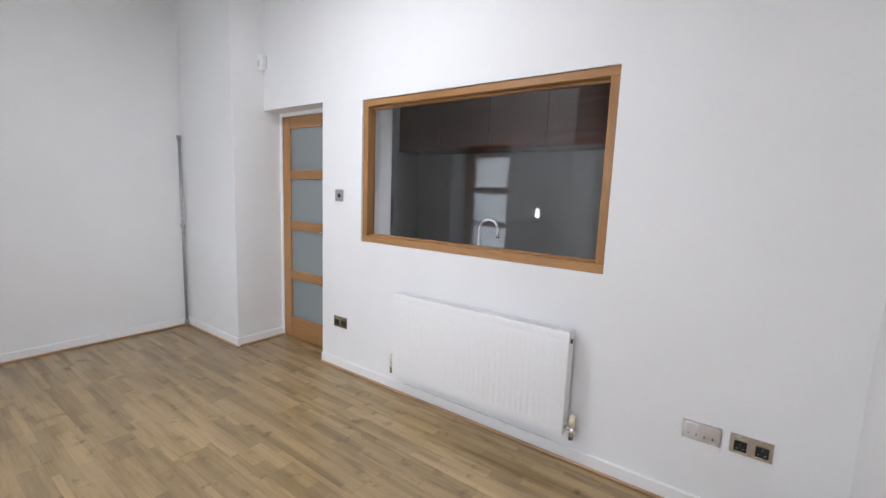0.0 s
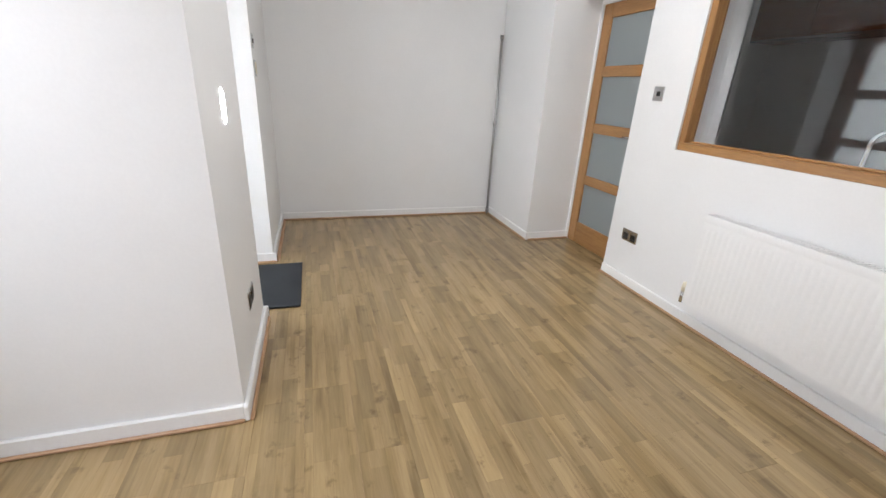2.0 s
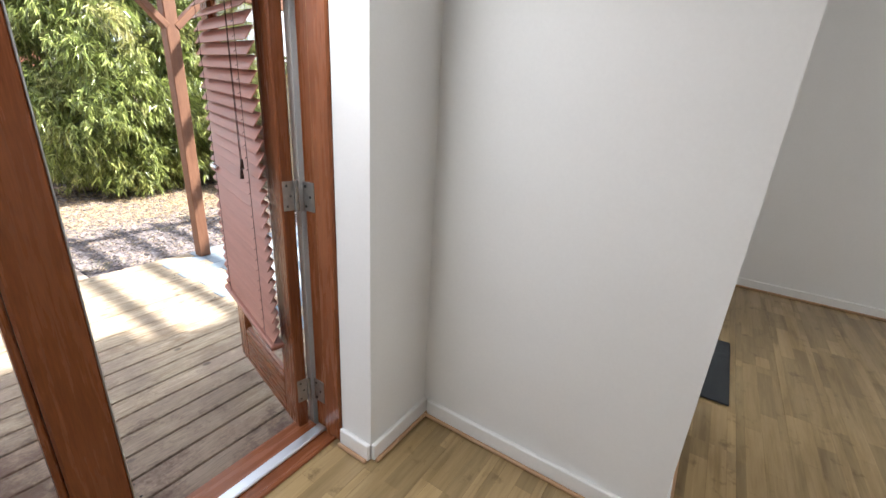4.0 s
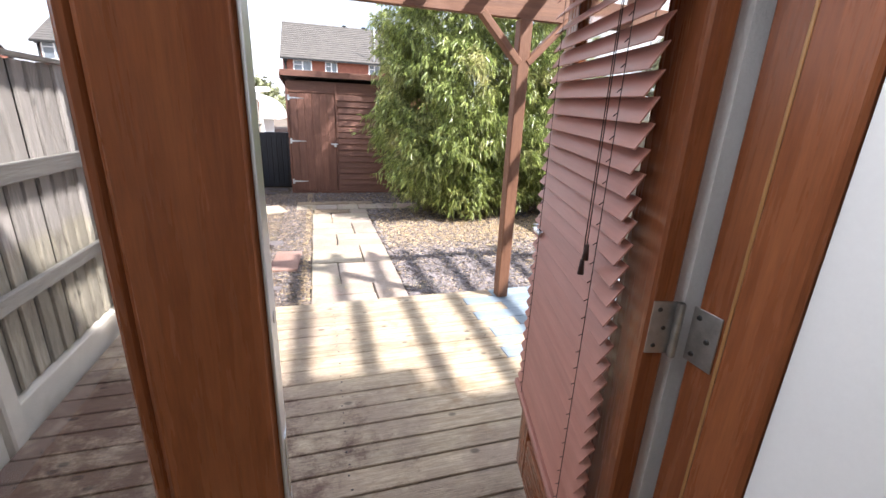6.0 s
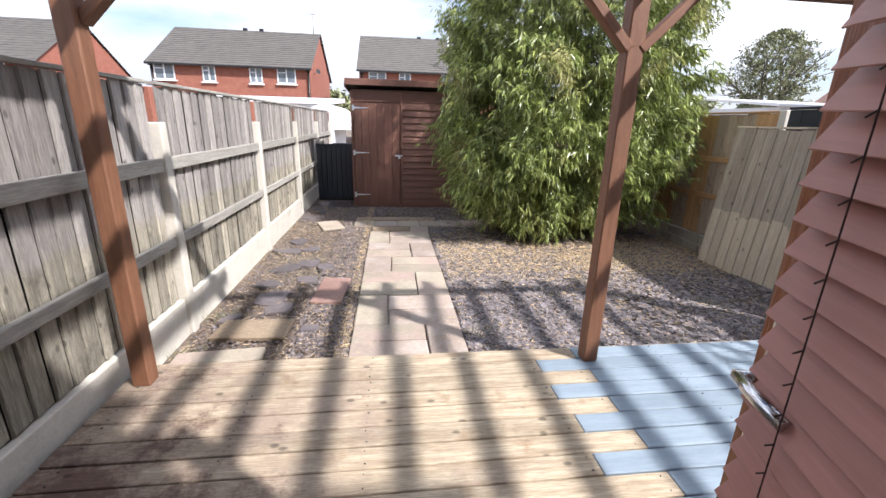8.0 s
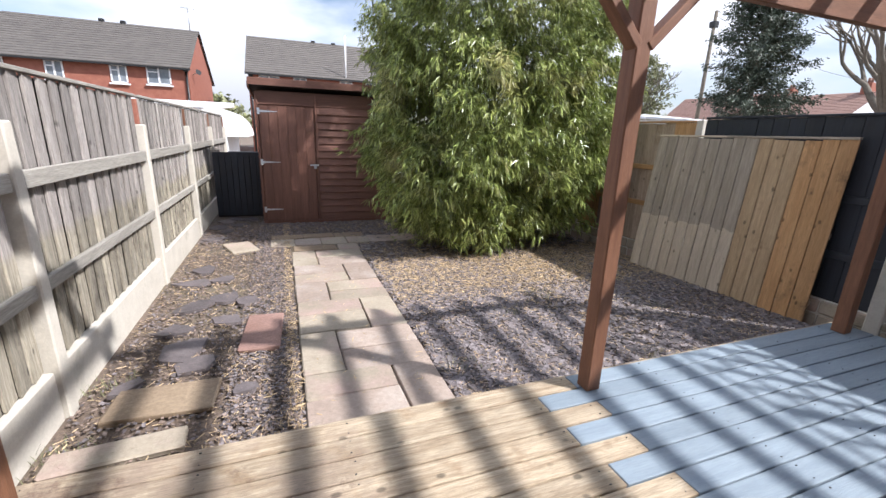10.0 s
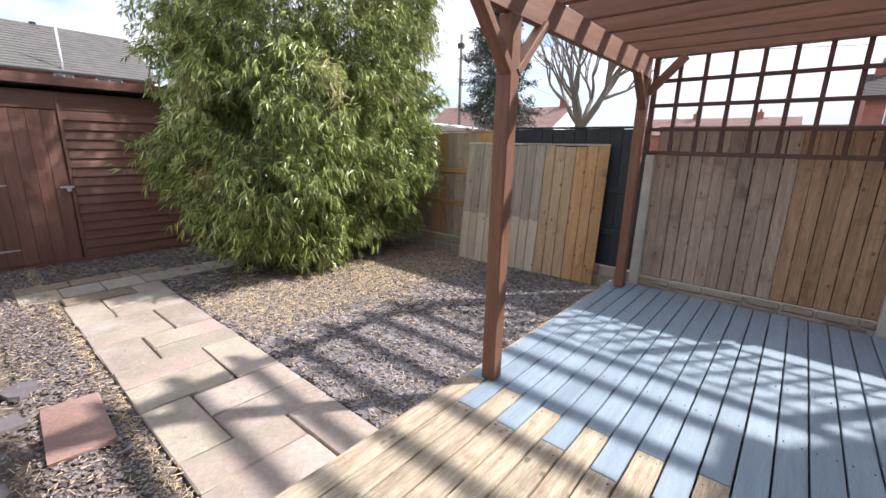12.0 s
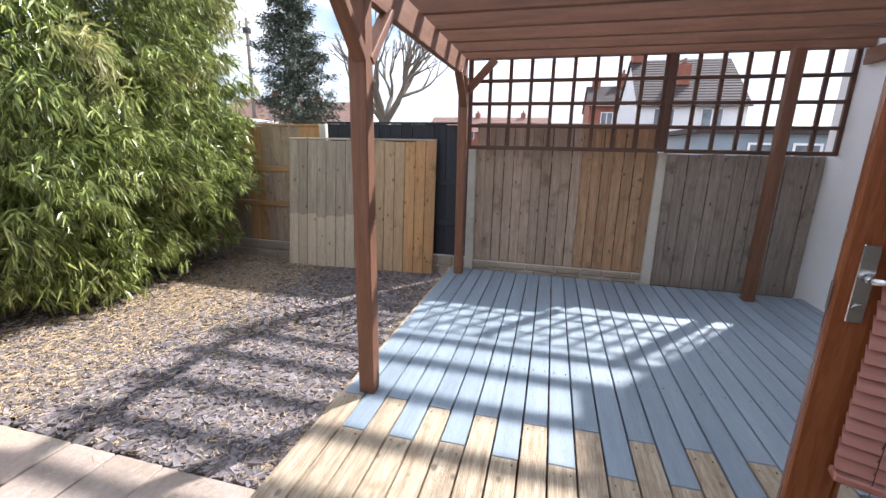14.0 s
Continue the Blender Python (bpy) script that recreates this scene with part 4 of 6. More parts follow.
# ---- pergola ----
perg = thing("pergola", (-2.0, -2.5, DECK), "brown stained timber pergola over the deck", "pergola", kind="structure")
POST = 0.088
BB, BT = 1.93, 2.095
RT = 2.215
for px, py in ((0.49, -3.965), (-2.02, -4.005), (-4.365, -4.005), (-4.345, -1.23)):
    beam("post", (px, py, DECK), (px, py, BB if py < -3 else 2.098), POST, POST, pergola_brown, perg, (1, 0, 0), 0.006)
beam("front_beam", (0.62, -4.0, (BB + BT) / 2), (-4.42, -4.0, (BB + BT) / 2), 0.045, BT - BB, pergola_brown, perg, c=0.004)
RAFT = [-4.40, -4.07, -3.69, -3.31, -2.93, -2.55, -2.17, -1.79, -1.41, -1.03, -0.65, -0.27, 0.11, 0.49]
for i, xr in enumerate(RAFT):
    ye = -0.70 if xr < -3.5 else (-1.04 if xr < -1.95 else -1.71)
    beam("rafter", (xr, -4.13, (BT + RT) / 2 + 0.001), (xr, ye, (BT + RT) / 2 + 0.001), 0.045, RT - BT - 0.002, pergola_brown, perg, c=0.004)
beam("ledger", (-4.42, -0.716, 2.03), (-3.50, -0.716, 2.03), 0.045, 0.12, pergola_brown, perg)
beam("ledger", (-3.45, -1.056, 2.03), (-1.92, -1.056, 2.03), 0.045, 0.12, pergola_brown, perg)
beam("ledger", (-1.84, -1.726, 2.045), (0.62, -1.726, 2.045), 0.045, 0.10, pergola_brown, perg)
for px, sides in ((0.49, (-1,)), (-2.02, (-1, 1)), (-4.365, (1,))):
    for s in sides:
        beam("brace", (px + s * 0.03, -3.99, 1.66), (px + s * 0.315, -3.99, 1.945), 0.07, 0.045, pergola_brown, perg, (0, 1, 0), 0.004)
beam("brace", (-4.375, -3.97, 1.80), (-4.375, -3.70, 2.09), 0.045, 0.07, pergola_brown, perg, (1, 0, 0), 0.004)


# ---- trellis ----
def trellis(y0, y1, x, z0, z1):
    t = thing("trellis", (x, (y0 + y1) / 2, z0), "dark brown square trellis panel above the fence", "trellis", "trellis panels")
    ny, nz = round((y1 - y0) / 0.208), 4
    for i in range(ny + 1):
        y = y0 + (y1 - y0) * i / ny
        edge = i in (0, ny)
        beam("upright", (x, y, z0), (x, y, z1), 0.03, 0.048 if edge else 0.034, trellis_brown, t, (1, 0, 0), 0.002)
    for j in range(nz + 1):
        z = z0 + (z1 - z0) * j / nz
        beam("crossbar", (x + 0.024, y0, z), (x + 0.024, y1, z), 0.016, 0.038 if j in (0, nz) else 0.034, trellis_brown, t, None, 0.002)
    return t


trellis(-3.97, -2.14, -4.555, 1.265, 2.13)
trellis(-2.08, -0.70, -4.555, 1.265, 2.13)
post_t = solo("trellis_post", (lambda b: (box(b, -4.60, -4.53, -2.135, -2.085, 1.255, 2.16, 0.003), b)[1])(bmesh.new()), trellis_brown, "dark brown post between the trellis panels", "post")


# ---- fences ----
def fence_panel(p0, p1, z0, z1, face, boards, materials, rails, label, group, rail_mat, cap=True, thick=0.016, wav=0.004, rail_side=1, gap=0.006, lean=0.003, lap=0.05):
    """Feather-edge boards from p0 to p1, standing; rails on the face side."""
    p0, p1, face = Vector((*p0, 0)), Vector((*p1, 0)), Vector((*face, 0)).normalized()
    along = (p1 - p0).normalized()
    L = (p1 - p0).length
    f = thing("fence", (*((p0 + p1) / 2).xy, z0), label, "fence", group)
    w = L / boards
    for i in range(boards):
        c = p0 + along * (w * (i + 0.5) + rng.uniform(-lean, lean) * 0.6) + face * rng.uniform(0, wav)
        top = z1 + rng.uniform(-0.006, 0.006)
        lean_ = along * rng.uniform(-lean, lean)
        yaw = along + face * lap
        beam("board", (c.x, c.y, z0), (c.x + lean_.x, c.y + lean_.y, top), w - gap, thick, (materials[i] if len(materials) == boards else materials[int(rng.integers(len(materials)))]), f, yaw, 0.002)
    # sheet added behind the boards; its dark colour paints shade into the gaps
    q = face * -(thick / 2 + 0.010 + (0.009 if abs(lap) > 0.1 else 0))
    beam("backing", (p0.x + q.x, p0.y + q.y, (z0 + z1 - 0.076) / 2), (p1.x + q.x, p1.y + q.y, (z0 + z1 - 0.076) / 2), 0.008, z1 - z0 + 0.064, gap_shade, f, None, 0)
    for z, h in rails:
        q = face * (thick / 2 + 0.017 + (0.009 if abs(lap) > 0.1 else 0)) * rail_side
        beam("rail", (p0.x + q.x, p0.y + q.y, z), (p1.x + q.x, p1.y + q.y, z), 0.032, h, rail_mat, f, None, 0.004)
    if cap:
        beam("capping", (p0.x, p0.y, z1 + 0.016), (p1.x, p1.y, z1 + 0.016), 0.055, 0.022, rail_mat, f, None, 0.003)
    return f


def concrete_post(x, y, z1, label="grey concrete fence post", group="concrete fence posts", w=0.095):
    bm = bmesh.new()
    vs = box(bm, x - w / 2, x + w / 2, y - w / 2, y + w / 2, GROUND - 0.15, z1, 0.008)
    for v in vs:
        if v.co.z > z1 - 0.02:
            v.co.x = x + (v.co.x - x) * 0.8
            v.co.y = y + (v.co.y - y) * 0.8
    return solo("fence_post", bm, concrete, label, "fence post", group)


FX = 0.655
LP = [-1.12, -3.01, -4.83, -6.87, -8.82, -10.77, -12.7]
for y in LP:
    concrete_post(FX, y, 1.25)
    if y < -4:
        tagged(beam("post_extension", (FX + 0.02, y, 1.252), (FX + 0.02, y, 1.46), 0.04, 0.05, brick_red if y < -4.5 and y > -7 else pergola_brown, None, (1, 0, 0)),
               "reddish timber piece on top of the concrete post", "post")
for a, b2 in zip(LP[:-1], LP[1:]):
    ya, yb = a - 0.05, b2 + 0.05
    fence_panel((FX + 0.02, ya), (FX + 0.02, yb), 0.055, 1.47, (-1, 0), 15, (fence_grey,), ((0.47, 0.07), (0.985, 0.085)),
                "silvered feather-edge fence panel between concrete posts", "side fence panels", fence_rail, gap=0.005, lean=0.006, thick=0.016, wav=0.004, lap=-0.13)
    bm = bmesh.new()
    box(bm, FX - 0.02, FX + 0.03, yb + 0.002, ya - 0.002, GROUND - 0.1, 0.045, 0.006)
    solo("gravel_board", bm, concrete, "pale concrete gravel board under the fence panel", "gravel board", "gravel boards")

EX = -4.66
for y in (-3.945, -2.06):
    concrete_post(EX, y, 1.25, w=0.1)
brown_p = (fence_brown,) * 11 + (fence_russet,) * 7
fence_panel((EX - 0.02, -3.902), (EX - 0.02, -2.104), 0.01, 1.49, (1, 0), 18, brown_p, ((0.35, 0.06), (1.15, 0.06)), "brown feather-edge fence panel beside the deck", "deck side fence panels", fence_brown, True, rail_side=-1, gap=0.005)
fence_panel((EX - 0.02, -2.02), (EX - 0.02, -0.70), DECK - 0.03, 1.24, (1, 0), 13, (fence_drab,), ((0.35, 0.06), (1.0, 0.06)), "greyish brown fence panel by the house wall", "deck side fence panels", fence_brown, False, rail_side=-1, gap=0.005)


def stone_board(y0, y1, x, z0, z1):
    """A gravel board cast with rough stone blocks: each block stands proud of it."""
    g = thing("stone_gravel_board", (x, (y0 + y1) / 2, z0), "stone-faced concrete gravel board under the fence", "gravel board", "stone gravel boards")
    block("backing", x - 0.03, x, y0, y1, z0, z1, concrete, g)
    for row in range(2):
        y = y0
        h = (z1 - z0) / 2
        while y < y1 - 0.05:
            w = rng.uniform(0.16, 0.34)
            e = min(y + w, y1)
            bm = bmesh.new()
            vs = box(bm, x, x + 0.018 + rng.uniform(0, 0.01), y + 0.005, e - 0.005, z0 + row * h + 0.005, z0 + (row + 1) * h - 0.005, 0.012)
            for v in vs:
                v.co += Vector(rng.uniform(-0.004, 0.004, 3))
            part("stone", bm, sandstone, g)
            y = e


stone_board(-3.90, -2.105, EX + 0.01, DECK - 0.06, 0.005)
tagged(beam("gravel_board", (EX - 0.01, -3.9, DECK - 0.14), (EX - 0.01, -2.1, DECK - 0.14), 0.03, 0.155, concrete, None), "plain concrete gravel board below the stone-faced one", "gravel board", "gravel boards")
stone_board(-5.78, -4.0, EX - 0.06, GROUND - 0.03, 0.01)
stone_board(-9.5, -5.86, EX - 0.10, GROUND - 0.03, 0.0)
fence_panel((EX - 0.10, -4.0), (EX - 0.10, -5.74), 0.015, 1.50, (1, 0), 13, (fence_black,), ((0.40, 0.06), (0.86, 0.06)), "black stained fence panel behind the leaning one", "far fence panels", fence_black)
concrete_post(EX - 0.12, -5.81, 1.50, w=0.1)
for k in range(2):
    y0 = -5.87 - 1.9 * k
    fence_panel((EX - 0.13, y0), (EX - 0.13, y0 - 1.78), 0.005, 1.47, (1, 0), 13, (fence_orange, fence_orange, fence_brown), ((0.50, 0.06), (0.95, 0.06)), "orange feather-edge fence panel beside the bamboo", "far fence panels", fence_orange)
    concrete_post(EX - 0.13, y0 - 1.84, 1.25)
# fence across the end of the garden
for k in range(4):
    x0 = 0.2 - 1.25 * k
    fence_panel((x0 + 0.45, -13.1), (x0 - 0.8, -13.1), GROUND, 0.7, (0, 1), 9, (fence_black,), ((0.1, 0.06), (0.5, 0.06)), "dark fence across the end of the garden", "end fence panels", fence_black)
side_gate = fence_panel((0.58, -10.2), (-0.16, -10.2), GROUND + 0.02, 0.86, (0, 1), 8, (fence_black,), ((0.1, 0.05), (0.7, 0.05)), "short black boarded gate between shed and fence", "", fence_black, False, rail_side=-1)
side_gate.name = "side_gate"
side_gate["category"] = "gate"

# loose panel leaning on the black fence
lean = thing("loose_fence_panel", (-4.55, -5.2, GROUND), "weathered loose fence panel leaning against the black fence", "fence panel")
NB = 15
for i in range(NB):
    s = (i + 0.5) / NB
    yb, xb = -6.20 + 1.83 * s, -4.47 - 0.135 * s
    yt, xt = yb + 0.02, -4.62 - 0.035 * s
    m_ = fence_orange if i >= 12 else (panel_tan if i in (9, 10, 11) else panel_pale)
    beam("board", (xb, yb, GROUND + 0.012), (xt, yt, 1.315 + 0.01 * math.sin(i)), 0.1175, 0.014, m_, lean, (0.04 if i % 2 else -0.04, 1, 0), 0.002)
for zf in (0.12, 0.5, 0.88):
    za = GROUND + (1.32 - GROUND) * zf
    beam("rail", (-4.47 - 0.15 * zf - 0.028, -6.19, za), (-4.605 - 0.05 * zf - 0.028, -4.37, za), 0.03, 0.05, fence_brown, lean, None, 0.003)
beam("top_batten", (-4.624, -6.18, 1.328), (-4.66, -4.35, 1.332), 0.04, 0.02, panel_pale, lean, None, 0.003)

vent = thing("wall_vent", (-3.735, -0.69, 1.25), "grey metal louvred vent on the white outside wall", "vent")
block("backing", -3.85, -3.62, -0.700, -0.691, 1.25, 1.48, steel_dull, vent, 0.002)
for k in range(7):
    beam("louvre", (-3.84, -0.708, 1.275 + k * 0.03), (-3.63, -0.708, 1.275 + k * 0.03), 0.02, 0.004, steel_dull, vent, (0, 1, 0.6), 0.001)
for xs in (-3.855, -3.615):
    beam("frame", (xs, -0.703, 1.245), (xs, -0.703, 1.485), 0.012, 0.024, steel_dull, vent, (1, 0, 0), 0.002)

# ---- ground, slabs and gravel ----
bm = bmesh.new()
nx, ny = 48, 60
gx = [-5.2 + 6.4 * i / nx for i in range(nx + 1)]
gy = [-13.6 + 13.0 * j / ny for j in range(ny + 1)]
far_x = [-900, -200, -60, -15] + gx + [10, 60, 200, 900]
far_y = [-900, -200, -60, -20] + gy + [20, 60, 200, 900]
grid = [[None] * len(far_x) for _ in far_y]
for j, y in enumerate(far_y):
    for i, x in enumerate(far_x):
        h = 0.0
        if -4.7 < x < 0.6 and -13 < y < -4.3:
            h = 0.016 * noise.noise((x * 1.7, y * 1.7, 3.0)) + 0.010 * noise.noise((x * 5, y * 5, 1.0))
        grid[j][i] = bm.verts.new((x, y, GROUND - 0.012 + h - (0.25 if -4.5 < x < 0.7 and y > -0.7 and y < 6 else 0)))
for j in range(len(far_y) - 1):
    for i in range(len(far_x) - 1):
        bm.faces.new((grid[j][i], grid[j][i + 1], grid[j + 1][i + 1], grid[j + 1][i])).smooth = True
solo("ground", bm, soil, "dark soil ground with scattered straw and slate", "ground", kind="structure")

path = thing("garden_path", (-0.95, -6.2, GROUND), "path of buff and pink sandstone slabs", "path", kind="structure")


def slab(x0, x1, y0, y1, material, parent=path, name="slab", z=None, h=0.03, turn=0.0):
    bm = bmesh.new()
    a, b2 = (x1 - x0) / 2, (y1 - y0) / 2
    vs = box(bm, -a + 0.004, a - 0.004, -b2 + 0.004, b2 - 0.004, -h, 0.0, 0.007)
    for v in vs:
        v.co.x += rng.uniform(-0.005, 0.005)
        v.co.y += rng.uniform(-0.005, 0.005)
        v.co.z += rng.uniform(-0.0025, 0.0025)
    ob = part(name, bm, material)
    ob.matrix_basis = pose((x0 + x1) / 2, (y0 + y1) / 2, (GROUND + 0.022 if z is None else z) + rng.uniform(-0.003, 0.003), rng.uniform(-0.5, 0.5), rng.uniform(-0.5, 0.5), turn)
    if parent is not None:
        hang(ob, parent)
    return ob


PL, PR = -0.53, -1.345
ROWS_P = [(-4.16, -4.77, 1), (-4.77, -5.34, 0), (-5.34, -5.95, 1), (-5.95, -6.45, 0), (-6.45, -7.03, 1), (-7.03, -7.62, 0)]
kinds = [sandstone, pinkstone, sandstone, sandstone, pinkstone, sandstone, pinkstone, sandstone, sandstone, pinkstone]
c = 1
for i, (ya, yb, wide_left) in enumerate(ROWS_P):
    jit = lambda: rng.uniform(-0.02, 0.02)
    if wide_left:
        s = -1.065 + jit()
        ym = (ya + yb) / 2 + jit() * 2
        slab(s, PL, ym, ya, kinds[c % 10]); slab(s, PL, yb, ym, kinds[(c + 1) % 10])
        slab(PR, s - 0.003, yb + 0.03, ya + (0.0 if i == 0 else 0.03), kinds[(c + 3) % 10])
    else:
        s = -0.80 + jit()
        ym = (ya + yb) / 2 + jit() * 2
        slab(s, PL, yb, ya, kinds[(c + 1) % 10])
        slab(PR, s - 0.003, ym + 0.03, ya + 0.03, kinds[(c + 5) % 10]); slab(PR, s - 0.003, yb + 0.03, ym + 0.03, kinds[(c + 2) % 10])
    c += 3
slab(-1.08, -0.55, -7.85, -7.63, brownstone)
slab(-1.36, -1.09, -7.88, -7.60, sandstone)
x = -0.27
for i in range(8):
    w = rng.uniform(0.30, 0.36)
    slab(x - w, x, -8.27, -7.89, [sandstone, pinkstone, sandstone][i % 3])
    x -= w
x = -0.27
for i in range(3):
    slab(x - 0.42, x, -8.52, -8.29, brownstone)
    x -= 0.42

loose = [("paving_slab", -0.075, 0.445, -4.90, -4.60, brownstone, -2, "brown sandstone slab lying loose on the soil"),
         ("paving_slab", -0.415, -0.145, -5.76, -5.18, redbrick_slab, -3, "red concrete slab lying loose on the gravel"),
         ("paving_slab", 0.02, 0.56, -4.46, -4.30, sandstone, 4, "narrow pale slab beside the deck edge"),
         ("paving_slab", -0.10, 0.22, -8.2, -7.72, sandstone, 20, "pale slab lying loose near the shed")]
for nm, x0, x1, y0, y1, mt, turn, lab in loose:
    tagged(slab(x0, x1, y0, y1, mt, None, nm, GROUND + 0.035, 0.035, turn), lab, "paving slab", "loose slabs")


def shard(name, x, y, r, turn, label):
    bm = bmesh.new()
    n = 7
    ang = [2 * math.pi * (i + rng.uniform(-0.3, 0.3)) / n for i in range(n)]
    rad = [r * rng.uniform(0.65, 1.15) for _ in ang]
    top = [bm.verts.new((a * math.cos(t) * 1.35, a * math.sin(t), 0.006)) for a, t in zip(rad, ang)]
    bot = [bm.verts.new((a * math.cos(t) * 1.38, a * math.sin(t) * 1.03, -0.02)) for a, t in zip(rad, ang)]
    bm.faces.new(top)
    bm.faces.new(bot[::-1])
    for i in range(n):
        bm.faces.new((top[i], bot[i], bot[(i + 1) % n], top[(i + 1) % n]))
    ob = solo(name, bm, slate_flat, label, "slate", "broken slates")
    ob.matrix_basis = pose(x, y, GROUND + 0.022, rng.uniform(-3, 3), rng.uniform(-3, 3), turn)


for x, y, r, t in ((0.22, -5.30, 0.15, 60), (0.10, -5.12, 0.10, 10), (0.25, -6.1, 0.13, 30), (0.05, -6.25, 0.12, 80), (0.38, -6.7, 0.12, 0), (-0.02, -5.75, 0.10, 140),
                   (0.12, -6.75, 0.10, 40), (-0.12, -6.15, 0.09, 100), (0.30, -5.65, 0.11, 20), (0.42, -4.95, 0.07, 50), (-0.2, -4.75, 0.06, 10), (0.33, -7.1, 0.12, 75)):
    shard("slate_shard", x, y, r, t, "broken piece of grey slate on the soil")
for x, y, r, t in ((0.42, -8.45, 0.10, 15), (0.30, -8.9, 0.09, 70), (0.46, -9.2, 0.13, 120), (0.18, -9.35, 0.11, 40), (0.40, -9.65, 0.12, 95), (0.05, -9.8, 0.10, 20), (0.26, -9.85, 0.13, 150)):
    shard("slate_shard", x, y, r, t, "dark broken slate heaped near the black gate")


def chips(n, sample, size, flat, z, lift):
    """Small flat angular stones lying at all angles."""
    vs, fs = [], []
    for _ in range(n):
        x, y = sample()
        s = size * rng.uniform(0.55, 1.5)
        a = rng.uniform(0, 2 * math.pi)
        e = Euler((rng.normal(0, 0.22), rng.normal(0, 0.22), a)).to_matrix()
        b = len(vs)
        w, hgt = s * rng.uniform(0.4, 0.8), s * flat
        base = [(-s, -w, 0), (s * rng.uniform(0.5, 1), -w * rng.uniform(0.5, 1), 0), (s * rng.uniform(0.6, 1), w, 0), (-s * rng.uniform(0.3, 1), w * rng.uniform(0.6, 1), 0)]
        zc = z + rng.uniform(0, lift)
        for dz in (-hgt, hgt):
            for p in base:
                q = e @ Vector((p[0], p[1], dz))
                vs.append((x + q.x, y + q.y, zc + q.z))
        fs += [(b + 4, b + 5, b + 6, b + 7), (b, b + 1, b + 5, b + 4), (b + 1, b + 2, b + 6, b + 5), (b + 2, b + 3, b + 7, b + 6), (b + 3, b, b + 4, b + 7)]
    return vs, fs


def right_bed():
    while True:
        x, y = rng.uniform(-4.6, -1.36), -4.17 - 4.2 * rng.random() ** 1.25
        if noise.noise((x * 0.8, y * 0.8, 9.0)) + 0.35 > rng.uniform(-0.3, 0.5) - 0.0 and (y > -7.0 or rng.random() < 0.3) and not (x < -3.6 and rng.random() < 0.35):
            return x, y


def left_bed():
    while True:
        x, y = rng.uniform(-0.52, 0.6), rng.uniform(-10.0, -4.17)
        dens = 1.0 if x < -0.12 else 0.14
        if rng.random() < dens:
            return x, y


def far_bed():
    return rng.uniform(-2.6, 0.6), rng.uniform(-9.4, -8.3)


gravel = thing("slate_gravel", (-2.9, -5.6, GROUND), "purple-grey slate chippings spread over the beds", "gravel", kind="stuff")
for n, smp, big in ((24000, right_bed, 0.0225), (9500, left_bed, 0.0105), (2600, far_bed, 0.017)):
    v, f = chips(n, smp, big, 0.16, GROUND + 0.002, 0.014)
    tagged(scatter("chippings", v, f, slate, gravel), kind="stuff")


for n, smp, big in ((6500, right_bed, 0.0115), (4200, left_bed, 0.009), (5200, lambda: (rng.uniform(-0.5, 0.6), rng.uniform(-9.6, -4.2)), 0.009), (1600, far_bed, 0.013)):
    v, f = chips(n, smp, big, 0.16, GROUND + 0.004, 0.016)
    tagged(scatter("brown_chippings", v, f, chip_brown, gravel), kind="stuff")


def litter(n, sample, length, material, name, parent):
    vs, fs = [], []
    for _ in range(n):
        x, y = sample()
        L, w, a = length * rng.uniform(0.3, 2.0), 0.0012 * rng.uniform(0.6, 2.0), rng.uniform(0, 2 * math.pi)
        z, t = GROUND + rng.uniform(0.006, 0.026), rng.normal(0, 0.18)
        dx, dy = math.cos(a), math.sin(a)
        b = len(vs)
        for s, k in ((-1, -1), (1, -1), (1, 1), (-1, 1)):
            vs.append((x + dx * L * s - dy * w * k, y + dy * L * s + dx * w * k, z + t * L * s + (0.002 if k > 0 else 0)))
        fs.append((b, b + 1, b + 2, b + 3))
    return tagged(scatter(name, vs, fs, material, parent), kind="stuff")


def straw_spot():
    while True:
        x, y = rng.uniform(-4.65, 0.6), rng.uniform(-9.3, -4.2)
        if -1.36 < x < -0.52:
            if rng.random() < 0.03:
                return x, y
            continue
        near = 2.6 * math.exp(-((y + 6.42) / 0.46) ** 2) if x < -1.4 else 0.05
        clump = max(0.0, noise.noise((x * 1.3, y * 1.3, 5.0)))
        edge = 0.5 if abs(x + 0.5) < 0.06 or abs(y + 4.22) < 0.06 else 0.0
        if rng.random() < (0.05 if x < -1 else 0.015) + near * 0.95 + clump * (0.28 if x < -1 else 0.12) + edge:
            return x, y


leaf_litter = thing("straw_litter", (-3.0, -6.6, GROUND), "dry bamboo leaves and straw lying over the gravel", "litter", kind="stuff")
litter(48000, straw_spot, 0.015, straw, "dry_leaves", leaf_litter)
litter(7000, right_bed, 0.009, straw, "dry_flecks", leaf_litter)

# tufts of grass at the edges
bm_v, bm_f = [], []
for _ in range(900):
    cx, cy = [(-2.75, -5.55), (0.52, -4.42), (-2.9, -4.3), (0.5, -5.0), (-3.6, -5.0), (-1.5, -4.6), (-2.3, -5.3)][rng.integers(7)]
    x, y = cx + rng.normal(0, 0.09), cy + rng.normal(0, 0.06)
    a, L = rng.uniform(0, 6.28), rng.uniform(0.02, 0.06)
    b = len(bm_v)
    bm_v += [(x - 0.002 * math.sin(a), y + 0.002 * math.cos(a), GROUND), (x + 0.002 * math.sin(a), y - 0.002 * math.cos(a), GROUND), (x + math.cos(a) * L * 0.6, y + math.sin(a) * L * 0.6, GROUND + L)]
    bm_f.append((b, b + 1, b + 2))
